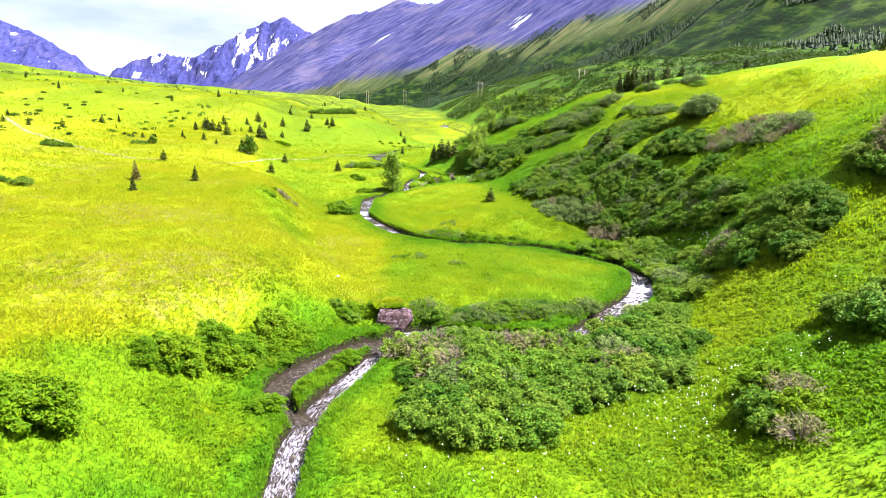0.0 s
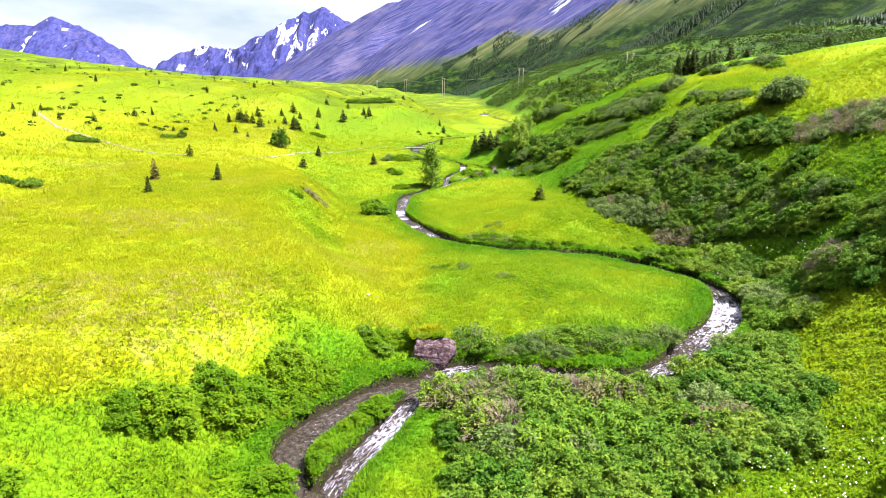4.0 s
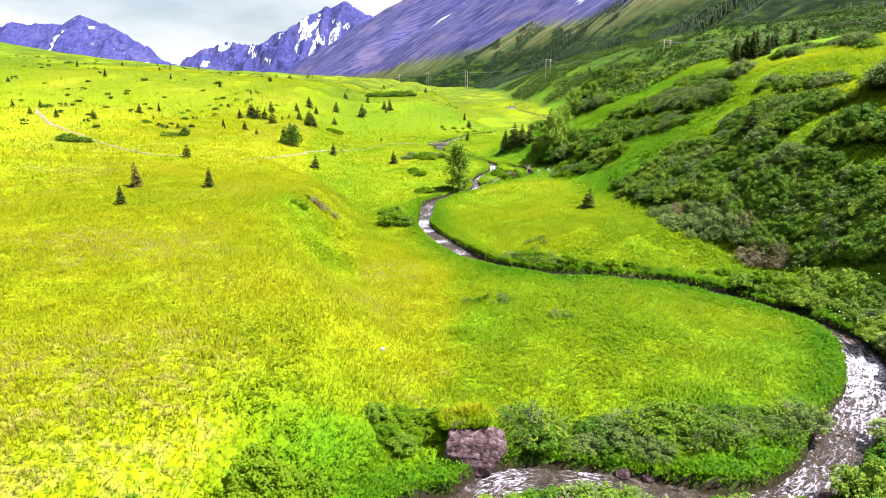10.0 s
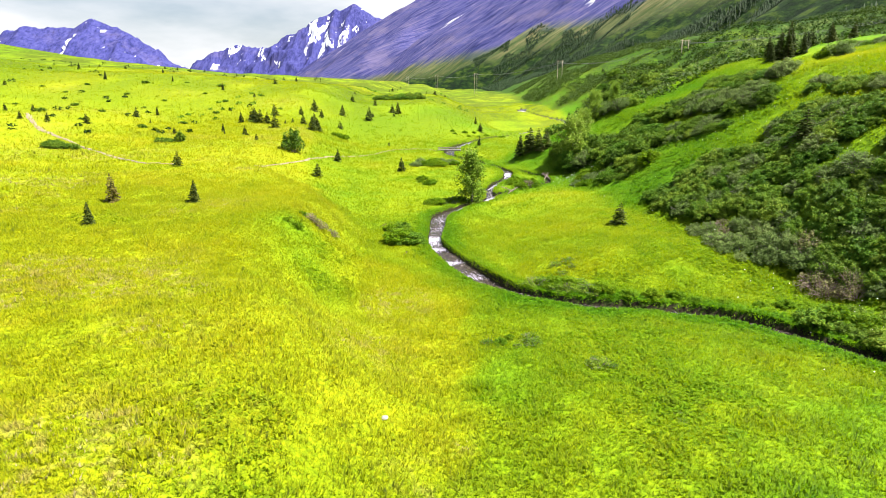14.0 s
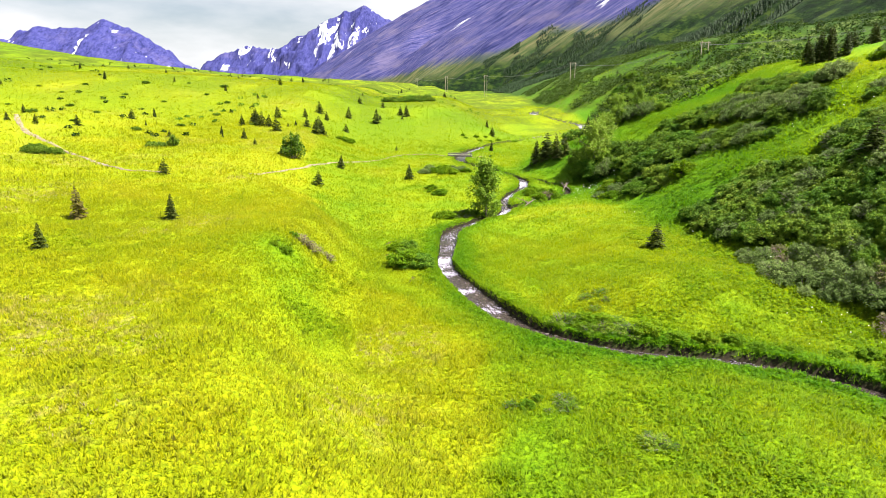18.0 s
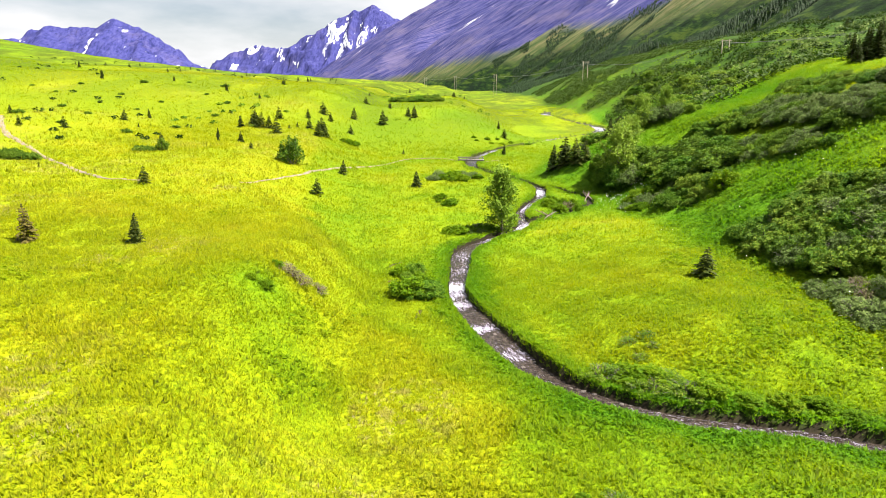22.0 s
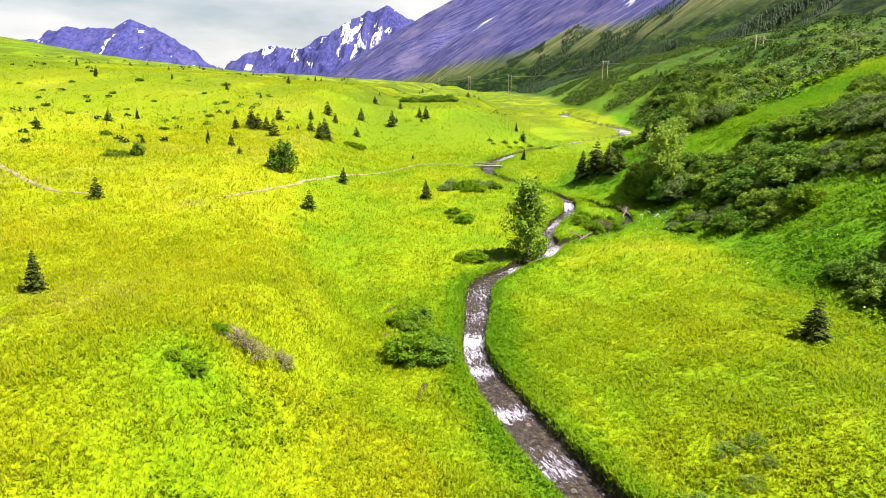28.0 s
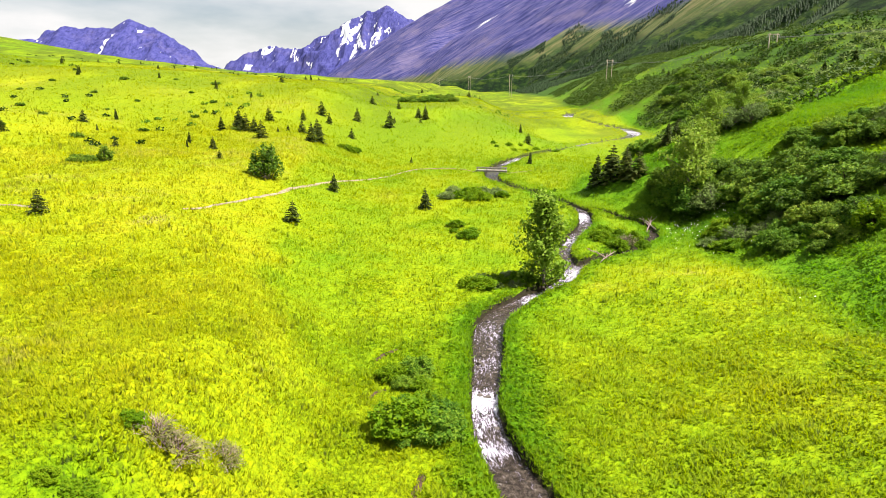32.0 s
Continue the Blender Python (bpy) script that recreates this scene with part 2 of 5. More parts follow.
STRAW = leafy("straw_blades", ((0.0, (0.22, 0.19, 0.06)), (0.5, (0.33, 0.29, 0.11)), (1.0, (0.42, 0.37, 0.18))), 0.3)
MUD = plain("wet_mud", (0.045, 0.028, 0.018), (0.10, 0.065, 0.04), 3.0, 0.6)
NEEDLE = leafy("spruce_needles", ((0.0, (0.018, 0.032, 0.006)), (0.6, (0.045, 0.066, 0.009)), (1.0, (0.095, 0.108, 0.014))), 0.15, lift=0.1)
DARK_WOOD = leafy("far_conifer_needles", ((0.0, (0.006, 0.017, 0.006)), (0.6, (0.014, 0.034, 0.010)), (1.0, (0.032, 0.058, 0.013))), 0.1, lift=0.0)
RUST = leafy("browned_needles", ((0.0, (0.06, 0.055, 0.016)), (0.6, (0.12, 0.10, 0.025)), (1.0, (0.17, 0.13, 0.035))), 0.15)
WILLOW = leafy("willow_leaves", ((0.0, (0.026, 0.078, 0.006)), (0.5, (0.108, 0.205, 0.014)), (1.0, (0.265, 0.345, 0.032))), 0.38)
THICKET = leafy("alder_leaves", ((0.0, (0.022, 0.080, 0.005)), (0.5, (0.088, 0.200, 0.012)), (1.0, (0.235, 0.335, 0.022))), 0.38)
SAGE = leafy("grey_willow_leaves", ((0.0, (0.052, 0.100, 0.018)), (0.5, (0.125, 0.195, 0.042)), (1.0, (0.25, 0.32, 0.095))), 0.33)
ALDER = leafy("bright_leaves", ((0.0, (0.055, 0.150, 0.003)), (0.5, (0.125, 0.240, 0.003)), (1.0, (0.22, 0.31, 0.006))), 0.45)
# for far bushes: their self-shadow is put into a darker leaf colour
SHADED_BUSH = leafy("self_shaded_bush_leaves", ((0.0, (0.009, 0.029, 0.003)), (0.5, (0.028, 0.066, 0.007)), (1.0, (0.080, 0.125, 0.013))), 0.25, lift=0.15)
HEATH = leafy("brown_heath_leaves", ((0.0, (0.075, 0.085, 0.026)), (0.5, (0.150, 0.145, 0.055)), (1.0, (0.25, 0.245, 0.085))), 0.25)
POPLAR = leafy("poplar_leaves", ((0.0, (0.10, 0.20, 0.014)), (0.5, (0.19, 0.31, 0.026)), (1.0, (0.32, 0.41, 0.06))), 0.45)
PETAL = leafy("white_umbels", ((0.0, (0.60, 0.62, 0.52)), (1.0, (0.80, 0.80, 0.76))), 0.2)
EARTH = plain("trail_earth", (0.16, 0.125, 0.085), (0.34, 0.28, 0.20), 1.2)
PLANK = plain("weathered_planks", (0.20, 0.18, 0.16), (0.38, 0.34, 0.31), 5.0)
POLE = plain("weathered_pole", (0.24, 0.20, 0.16), (0.40, 0.35, 0.29), 3.0)
WIRE = plain("power_wire", (0.10, 0.10, 0.11), (0.16, 0.16, 0.17), 1.0, 0.4)
GLAZE = plain("insulator_glaze", (0.25, 0.26, 0.28), (0.4, 0.4, 0.42), 8.0, 0.25)
# mountain rock: the blue-violet haze of distance is painted into these colours
RIDGE_EAST = mountain_material("east_ridge_hazy_rock", ((0.34, (0.014, 0.019, 0.085)), (0.46, (0.040, 0.045, 0.165)), (0.56, (0.088, 0.082, 0.215)), (0.68, (0.19, 0.155, 0.25))), (0.0, 130.0, 115.0), 170.0, 0.345)
PEAK_FAR = mountain_material("far_peak_hazy_rock", ((0.34, (0.014, 0.018, 0.085)), (0.5, (0.042, 0.045, 0.180)), (0.70, (0.085, 0.083, 0.24))), (60.0, 60.0, 0.0), 165.0, 0.435, 0.2, (0.036, 0.009, 0.013))
PEAK_WEST = mountain_material("west_peak_hazy_rock", ((0.34, (0.014, 0.018, 0.085)), (0.5, (0.042, 0.045, 0.180)), (0.70, (0.085, 0.083, 0.24))), (80.0, 80.0, 0.0), 150.0, 0.37, 0.2, (0.032, 0.009, 0.013))


# ---- shape of the land ----
STREAM = [(-9.0, -30.0, 1.8), (-7.0, -12.0, 1.8), (-4.5, 12.0, 1.7), (-4.0, 22.0, 1.7), (-3.6, 28.0, 1.7), (-3.3, 31.5, 1.8), (-2.2, 35.5, 1.7), (-0.2, 39.4, 1.6), (2.0, 43.4, 1.8),
          (4.2, 46.6, 2.6), (9.0, 46.4, 2.2), (14.5, 44.6, 2.2), (18.7, 46.0, 2.3), (23.2, 50.2, 2.7), (27.0, 53.8, 2.7),
          (29.9, 58.8, 2.3), (30.3, 63.2, 1.8), (28.2, 67.4, 1.7), (25.4, 70.9, 1.9), (21.5, 73.8, 1.9), (17.0, 75.2, 1.9),
          (12.6, 76.4, 1.9), (9.8, 77.9, 2.0), (7.3, 80.2, 2.1), (5.5, 83.6, 2.3), (3.7, 88.6, 2.3), (2.1, 94.0, 1.8), (1.8, 97.5, 1.6), (2.1, 101.2, 1.8),
          (2.4, 105.5, 2.1), (2.9, 109.0, 2.1), (4.6, 112.2, 1.9), (8.4, 116.4, 1.6), (10.6, 120.5, 1.5), (11.0, 127.0, 1.3), (13.2, 133.0, 1.5),
          (15.6, 139.0, 1.6), (16.2, 147.0, 1.7), (12.0, 158.0, 1.9), (7.0, 170.0, 2.2), (8.0, 182.0, 2.6), (11.5, 192.0, 2.8), (17.0, 203.0, 2.8),
          (33.0, 226.0, 3.2), (52.0, 250.0, 4.0), (56.0, 272.0, 4.5), (52.0, 305.0, 4.5), (49.5, 338.0, 5.0), (56.0, 365.0, 4.5)]


def smooth(a, b, v):
    k = np.clip((v - a) / (b - a), 0, 1)
    return k * k * (3 - 2 * k)


def curve_points(knots, per=6):
    """A Catmull-Rom curve through the knots."""
    k = np.array(knots, float)
    k = np.vstack([2 * k[0] - k[1], k, 2 * k[-1] - k[-2]])
    out = []
    for i in range(1, len(k) - 2):
        for u in np.arange(per) / per:
            out.append(0.5 * (2 * k[i] + (k[i + 1] - k[i - 1]) * u + (2 * k[i - 1] - 5 * k[i] + 4 * k[i + 1] - k[i + 2]) * u ** 2
                              + (3 * k[i] - k[i - 1] - 3 * k[i + 1] + k[i + 2]) * u ** 3))
    out.append(k[-2])
    return np.array(out)


STREAM_LINE = curve_points(STREAM, 5)
SIDE_LINE = curve_points([(3.0, 45.6, 1.2), (0.4, 44.7, 2.0), (-2.2, 42.4, 2.2), (-4.3, 39.9, 2.2), (-4.9, 37.6, 1.9), (-4.2, 35.6, 1.2), (-3.2, 33.6, 1.0)], 5)
BACK_LINE = curve_points([(16.2, 147.0, 0.8), (19.4, 143.6, 0.9), (22.0, 137.0, 1.0), (21.0, 131.5, 1.0), (16.5, 126.0, 1.0), (12.0, 122.5, 1.1), (9.6, 118.2, 1.0)], 5)


def wave(x, y, seed, size):
    """Soft value noise, about -1 to 1, with bumps of that size in metres."""
    x, y = np.asarray(x, float) / size + seed * 17.31, np.asarray(y, float) / size - seed * 9.77
    i, j = np.floor(x), np.floor(y)
    u, v = x - i, y - j
    u, v = u * u * (3 - 2 * u), v * v * (3 - 2 * v)

    def at(a, b):
        s = np.sin(a * 127.1 + b * 311.7 + seed * 74.7) * 43758.5453
        return 2 * (s - np.floor(s)) - 1

    return (at(i, j) * (1 - u) + at(i + 1, j) * u) * (1 - v) + (at(i, j + 1) * (1 - u) + at(i + 1, j + 1) * u) * v


def line_gap(x, y, line):
    """How far each place lies from the edge of a stream (below zero in it)."""
    best = np.full(np.shape(x), 1e9)
    for (ax, ay, aw), (bx, by, bw) in zip(line[:-1], line[1:]):
        dx, dy = bx - ax, by - ay
        u = np.clip(((x - ax) * dx + (y - ay) * dy) / (dx * dx + dy * dy), 0, 1)
        best = np.minimum(best, np.hypot(x - ax - u * dx, y - ay - u * dy) - 0.5 * (aw + u * (bw - aw)))
    return best


def gap_table(lines, x0, x1, y0, y1, step, reach):
    """Distances from the water's edge on a grid of the plan, up to that reach."""
    xs, ys = np.arange(x0, x1 + step, step), np.arange(y0, y1 + step, step)
    table = np.full((len(ys), len(xs)), reach)
    for line in lines:
        for a, b in zip(line[:-1], line[1:]):
            pad = reach + 0.5 * max(a[2], b[2])
            i0, i1 = [int(np.clip((v - x0) / step, 0, len(xs))) for v in (min(a[0], b[0]) - pad, max(a[0], b[0]) + pad)]
            j0, j1 = [int(np.clip((v - y0) / step, 0, len(ys))) for v in (min(a[1], b[1]) - pad, max(a[1], b[1]) + pad)]
            if i1 > i0 and j1 > j0:
                gx, gy = np.meshgrid(xs[i0:i1], ys[j0:j1])
                table[j0:j1, i0:i1] = np.minimum(table[j0:j1, i0:i1], line_gap(gx, gy, (a, b)))
    return table


GAP_X, GAP_Y, GAP_STEP = -32.0, -34.0, 0.2
GAPS = gap_table((STREAM_LINE, SIDE_LINE, BACK_LINE), GAP_X, 74.0, GAP_Y, 372.0, GAP_STEP, 9.0)


def stream_gap(x, y):
    """How far each place lies from the nearest water (9 m at most)."""
    u = np.clip((np.asarray(x, float) - GAP_X) / GAP_STEP, 0, GAPS.shape[1] - 1.001)
    v = np.clip((np.asarray(y, float) - GAP_Y) / GAP_STEP, 0, GAPS.shape[0] - 1.001)
    i, j = u.astype(int), v.astype(int)
    u, v = u - i, v - j
    return (GAPS[j, i] * (1 - u) + GAPS[j, i + 1] * u) * (1 - v) + (GAPS[j + 1, i] * (1 - u) + GAPS[j + 1, i + 1] * u) * v


def water_level(y):
    return 0.034 * (y - 48) - 0.02


def hill_foot(y):
    return np.interp(y, (15, 30, 45, 60, 75, 90, 110, 125, 138, 152, 165, 200, 250, 320, 416, 530, 1000), (12, 17, 27, 33.5, 32.5, 26, 24, 24.5, 23.5, 16, 19, 40, 58, 61, 62, 76, 120))


def land(x, y):
    """The height of the ground, but for the beds of the streams."""
    x, y = np.asarray(x, float), np.asarray(y, float)
    z = 0.034 * (np.minimum(y, 300) - 48) + 0.022 * np.clip(y - 300, 0, 4000) + 0.75
    z += 7.5 * smooth(185, 260, y) * smooth(30, 5, x) + 1.9 * smooth(9, 21, x) * smooth(76, 86, y) * smooth(125, 105, y)
    # the terrace on the west side
    edge = -8.5 - 10.5 * smooth(95, 128, y) + 5 * smooth(76, 58, y) - 9 * smooth(50, 34, y) - 12 * smooth(150, 260, y)
    half = 6.0 - 2.2 * smooth(60, 84, y) + 6 * smooth(95, 125, y)
    z += 4.4 * smooth(edge + half, edge - half, x)
    west = np.clip(edge - 30 - x, 0, 600)
    z += 0.055 * np.clip(edge - x, 0, 60) + (0.035 * west + 0.0002 * west ** 2) * smooth(1700, 500, y)
    z += 0.7 * np.exp(-((x + 12) / 7) ** 2 - ((y - 86) / 6) ** 2)
    # the hill on the east side, with a broad step on top
    up = np.clip(x - hill_foot(y), 0, None)
    top = 22.3 + 1.2 * smooth(92, 115, y) - 4 * smooth(60, 35, y) - 8.5 * smooth(116, 190, y) + 9.0 * smooth(205, 275, y) * smooth(900, 500, y)
    z += top * (1 - np.exp(-(up / (20 + 4 * smooth(80, 92, y) - 5 * smooth(80, 60, y) + 10 * smooth(52, 34, y))) ** 1.4)) + 0.10 * np.clip(up - 34, 0, 400) + 0.17 * smooth(150, 260, y) * np.clip(up - 34, 0, 34)
    # hollows and humps
    slope = smooth(4, 25, up) * smooth(900, 200, y)
    z += slope * (1.7 * wave(x, y, 1, 26) + 0.9 * wave(x + 0.6 * y, y - 0.5 * x, 2, 11))
    z += 0.35 * wave(x, y, 3, 14) + 0.13 * wave(x, y, 4, 4.5) + smooth(-20, -60, x) * 0.9 * wave(x, y, 5, 30)
    z += smooth(150, 320, y) * (2.2 * wave(x, y, 6, 70) + 1.0 * wave(x, y, 7, 24))
    return z


def height(x, y):
    """The height of the ground."""
    x, y = np.asarray(x, float), np.asarray(y, float)
    z = land(x, y)
    near = (x > -30) & (x < 72) & (y > -32) & (y < 370)
    gap = np.full(z.shape, 99.0)
    if near.any():
        gap[near] = stream_gap(x[near], y[near])
    w = water_level(y)
    rim = w + 0.55 + 0.2 * wave(x, y, 8, 3.0)
    z = np.where(gap < 6, rim + (z - rim) * smooth(0.2, 6, gap), z)
    z = z + smooth(0.2, 1.2, gap) * (1.35 * np.exp(-((x - 3.1) / 2.0) ** 2 - ((y - 50.0) / 1.5) ** 2) + 0.06 * smooth(300, 160, y) * (wave(x, y, 9, 0.95) + 0.6 * wave(x, y, 10, 2.1)))
    return np.where(gap < 0.5, np.minimum(z, w - 0.3 + (rim - w + 0.3) * smooth(-0.28, 0.2, gap)), z)


def dryness(x, y):
    """How dry the meadow is: 0 deep green by the water, 1 yellow on the terrace."""
    x, y = np.asarray(x, float), np.asarray(y, float)
    edge = np.interp(y, (20, 35, 40, 49, 54, 60, 76, 84, 90, 97, 115, 140, 200), (-18, -17, -11, -4, 2, 4, 4, 0, -6, -8.6, -14, -20, -26))
    west = smooth(1.6, -1.6, x - edge + 1.2 * wave(x, y, 90, 5) + 0.6 * wave(x, y, 91, 1.8))
    low = 0.32 + 0.23 * smooth(76, 84, y) + 0.20 * wave(x, y, 92, 6.5) + 0.10 * wave(x, y, 93, 2.2) - 0.04 * smooth(50, 44, y) * smooth(2, -4, x)
    low = low - 0.34 * smooth(2.6, 0.3, stream_gap(x, y)) * smooth(260, 120, y)
    high = 0.88 + 0.12 * wave(x, y, 94, 8) + 0.10 * wave(x, y, 95, 2.6)
    for cx, cy, r, less in ((-9.5, 78.5, 4.5, 0.34), (-7, 76, 3, 0.2), (-6.2, 47, 2.2, 0.3), (-11, 83.5, 2.0, 0.4), (-6, 93, 4, 0.15), (-3, 47.5, 3.0, 0.3)):
        high = high - less * np.exp(-((x - cx) ** 2 + (y - cy) ** 2) / r ** 2)
    up = x - hill_foot(y)
    # last term: deeper green beyond y 115, standing in for shade on the hill
    hill = 0.30 + 0.26 * smooth(6, 28, up) + 0.30 * wave(0.8 * x + 0.6 * y, 0.4 * (0.8 * y - 0.6 * x), 96, 9) + 0.1 * wave(x, y, 97, 3) + 0.3 * smooth(60, 40, y) * smooth(14, 0, up) - 0.3 * smooth(115, 150, y)
    value = low * (1 - west) + high * west + 0.7 * np.exp(-((x - 2.9) / 1.8) ** 2 - ((y - 50.6) / 1.4) ** 2)
    value = value + (hill - value) * smooth(-3, 3, up) * (x > 8)
    far = 0.62 + 0.2 * smooth(-20, -60, x) - 0.4 * smooth(-75, -150, x) * smooth(130, 230, y) + 0.22 * wave(x, 0.5 * y, 98, 34) + 0.16 * wave(x, 0.6 * y, 99, 11)
    return np.clip(value + (far - value) * smooth(150, 230, y) * smooth(3, -3, up), 0, 1)


def strawness(x, y):
    """Where last year's dead grass lies in pale patches."""
    x, y = np.asarray(x, float), np.asarray(y, float)
    patch = smooth(0.12, 0.75, wave(x, y * 0.7, 101, 7) + 0.45 * wave(x, y, 102, 2.3)) * smooth(0.62, 0.86, dryness(x, y)) * smooth(30, 10, x - hill_foot(y))
    for cx, cy, r, more in ((-3.5, 67, 3.5, 0.8), (-13.2, 59.5, 2.2, 0.9), (-15, 43, 3.5, 0.7), (-11.5, 49, 4, 0.5), (-18.5, 90, 3.0, 0.9), (0.5, 53.2, 1.6, 0.6)):
        patch = patch + more * np.exp(-((x - cx) ** 2 + ((y - cy) * 0.8) ** 2) / r ** 2)
    return np.clip(patch, 0, 1)


def zoned(me, x, y, each=1):
    """Writes both zones onto a mesh whose vertices come in runs of that length for every place."""
    for key, rule in (("dry", dryness), ("straw", strawness)):
        me.attributes.new(key, "FLOAT", "POINT").data.foreach_set("value", np.repeat(rule(x, y), each).astype(np.float32))


# ---- helpers for meshes ----
def mesh_of(name, verts, faces, material, smooth_faces=False):
    me = bpy.data.meshes.new(name)
    me.from_pydata([tuple(map(float, v)) for v in verts], [], [tuple(map(int, f)) for f in faces])
    me.materials.append(material)
    if smooth_faces:
        me.polygons.foreach_set("use_smooth", [True] * len(me.polygons))
    me.update()
    return me


def big_mesh(name, verts, faces, material, smooth_faces=False):
    """A mesh from arrays: verts n x 3, faces m x 3 or m x 4."""
    me = bpy.data.meshes.new(name)
    n, k = faces.shape
    me.vertices.add(len(verts))
    me.vertices.foreach_set("co", np.ascontiguousarray(verts, np.float32).ravel())
    me.loops.add(n * k)
    me.loops.foreach_set("vertex_index", np.ascontiguousarray(faces, np.int32).ravel())
    me.polygons.add(n)
    me.polygons.foreach_set("loop_start", np.arange(0, n * k, k, dtype=np.int32))
    me.polygons.foreach_set("loop_total", np.full(n, k, np.int32))
    me.materials.append(material)
    if smooth_faces:
        me.polygons.foreach_set("use_smooth", np.ones(n, bool))
    me.update(calc_edges=True)
    return me


def part(name, me, parent, label="", m=None):
    ob = new(name, me)
    ob.parent = parent
    if m is not None:
        ob.matrix_basis = m
    return tagged(ob, label) if label else ob


def sheet(name, xs, ys, rise, material):
    """A heightfield over the grid of xs and ys."""
    gx, gy = np.meshgrid(xs, ys)
    v = np.stack([gx, gy, rise(gx, gy)], -1).reshape(-1, 3)
    n, k = len(xs), len(ys)
    i = (np.arange(k - 1)[:, None] * n + np.arange(n - 1)[None]).ravel()
    return big_mesh(name, v, np.stack([i, i + 1, i + n + 1, i + n], -1), material, True)


def spaced(*runs):
    """Grid lines: (start, end, step) runs, one after another."""
    out = []
    for a, b, s in runs:
        out += list(np.linspace(a, b, max(1, round((b - a) / s)), endpoint=False))
    return np.array(out + [runs[-1][1]])


# ---- the land ----
XS = spaced((-4800, -1500, 300), (-1500, -500, 60), (-500, -160, 17), (-160, -60, 4), (-60, -14, 1.2), (-14, 36, 0.3), (36, 72, 0.8), (72, 140, 3), (140, 500, 18), (500, 1500, 90), (1500, 4800, 330))
YS = spaced((-4800, -900, 390), (-900, -60, 60), (-60, -32, 4), (-32, 14, 0.8), (14, 152, 0.34), (152, 215, 0.9), (215, 370, 2.2), (370, 700, 8), (700, 1600, 30), (1600, 4800, 200))
ground_mesh = sheet("ground", XS, YS, height, GROUND)
gx, gy = [a.ravel() for a in np.meshgrid(XS, YS)]
close = (gx > -14) & (gx < 72) & (gy > -32) & (gy < 370)
soil = np.zeros(len(gx))
soil[close] = smooth(0.5, 0.1, stream_gap(gx[close], gy[close]))
ground_mesh.attributes.new("bank", "FLOAT", "POINT").data.foreach_set("value", soil.astype(np.float32))
zoned(ground_mesh, gx, gy)
ground = tagged(new("ground", ground_mesh), "bright green alpine meadow valley floor with grassy slopes", "meadow", kind="structure")


def stream(name, line, drop, label, white=1.0):
    """Water between the banks, with ripples across the flow."""
    n, across = len(line), 9
    d = np.gradient(line[:, :2], axis=0)
    d /= np.linalg.norm(d, axis=1)[:, None]
    side = np.stack([d[:, 1], -d[:, 0]], -1)
    run = np.concatenate([[0], np.cumsum(np.linalg.norm(np.diff(line[:, :2], axis=0), axis=1))])
    keep, uv, foam = [], [], []
    for j in range(across):
        k = j / (across - 1) * 2 - 1
        p = line[:, :2] + side * (k * (line[:, 2:3] * 0.5 + 0.5))
        z = water_level(line[:, 1]) + drop + 0.05 * wave(p[:, 0], p[:, 1], 11, 0.7) + 0.04 * wave(p[:, 0], p[:, 1], 12, 1.6)
        keep.append(np.column_stack([p, z]))
        uv.append(np.column_stack([np.full(n, k * 1.4), run]))
        fast = sum(a * np.exp(-((line[:, 0] - x) ** 2 + (line[:, 1] - y) ** 2) / r ** 2) for x, y, r, a in RAPIDS)
        foam.append(np.clip(white * fast, 0, 1) * (1 - 0.35 * k * k))
    v, uv, foam = np.stack(keep, 1).reshape(-1, 3), np.stack(uv, 1).reshape(-1, 2), np.stack(foam, 1).ravel()
    i = (np.arange(n - 1)[:, None] * across + np.arange(across - 1)[None]).ravel()
    f = np.stack([i, i + 1, i + across + 1, i + across], -1)
    me = big_mesh(name, v, f, WATER, True)
    me.uv_layers.new(name="flow").data.foreach_set("uv", uv[f.ravel()].astype(np.float32).ravel())
    me.attributes.new("foam", "FLOAT", "POINT").data.foreach_set("value", foam.astype(np.float32))
    return tagged(new("water", me), label, "stream", kind="structure")


# where the water is white: place, reach, strength
RAPIDS = [(-3.2, 29, 7, 0.55), (0.5, 40.5, 4, 0.62), (4.6, 46.6, 1.6, 0.4), (8.4, 46.4, 1.1, 0.6), (25, 52.5, 7, 0.52), (29, 58, 4, 0.48), (17, 45, 4, 0.4), (14, 76, 4, 0.35), (20, 74, 3, 0.3),
          (4.0, 89.2, 0.9, 1.0), (5.2, 84.6, 1.6, 0.5), (2.4, 93.8, 0.9, 0.75), (1.9, 98.4, 1.3, 1.0), (2.0, 96, 1.2, 0.6), (2.2, 102.5, 1.5, 0.4), (2.6, 107, 3, 0.3), (6.5, 114.4, 2.5, 0.7), (10.4, 120, 3.5, 0.7), (12.5, 131, 4, 0.6), (16, 143, 5, 0.7), (13, 195, 9, 0.6), (31, 228, 12, 0.6), (55, 262, 14, 0.7), (50, 336, 14, 0.7)]
stream("stream", curve_points(STREAM, 16), 0.0, "shallow mountain stream with white riffles over dark stones")
stream("side_channel", curve_points([tuple(p) for p in SIDE_LINE[::5]], 16), 0.03, "narrow side channel of dark water round an islet", 0.35)
stream("back_channel", curve_points([tuple(p) for p in BACK_LINE[::5]], 16), 0.03, "thin back channel of dark water under the hill")


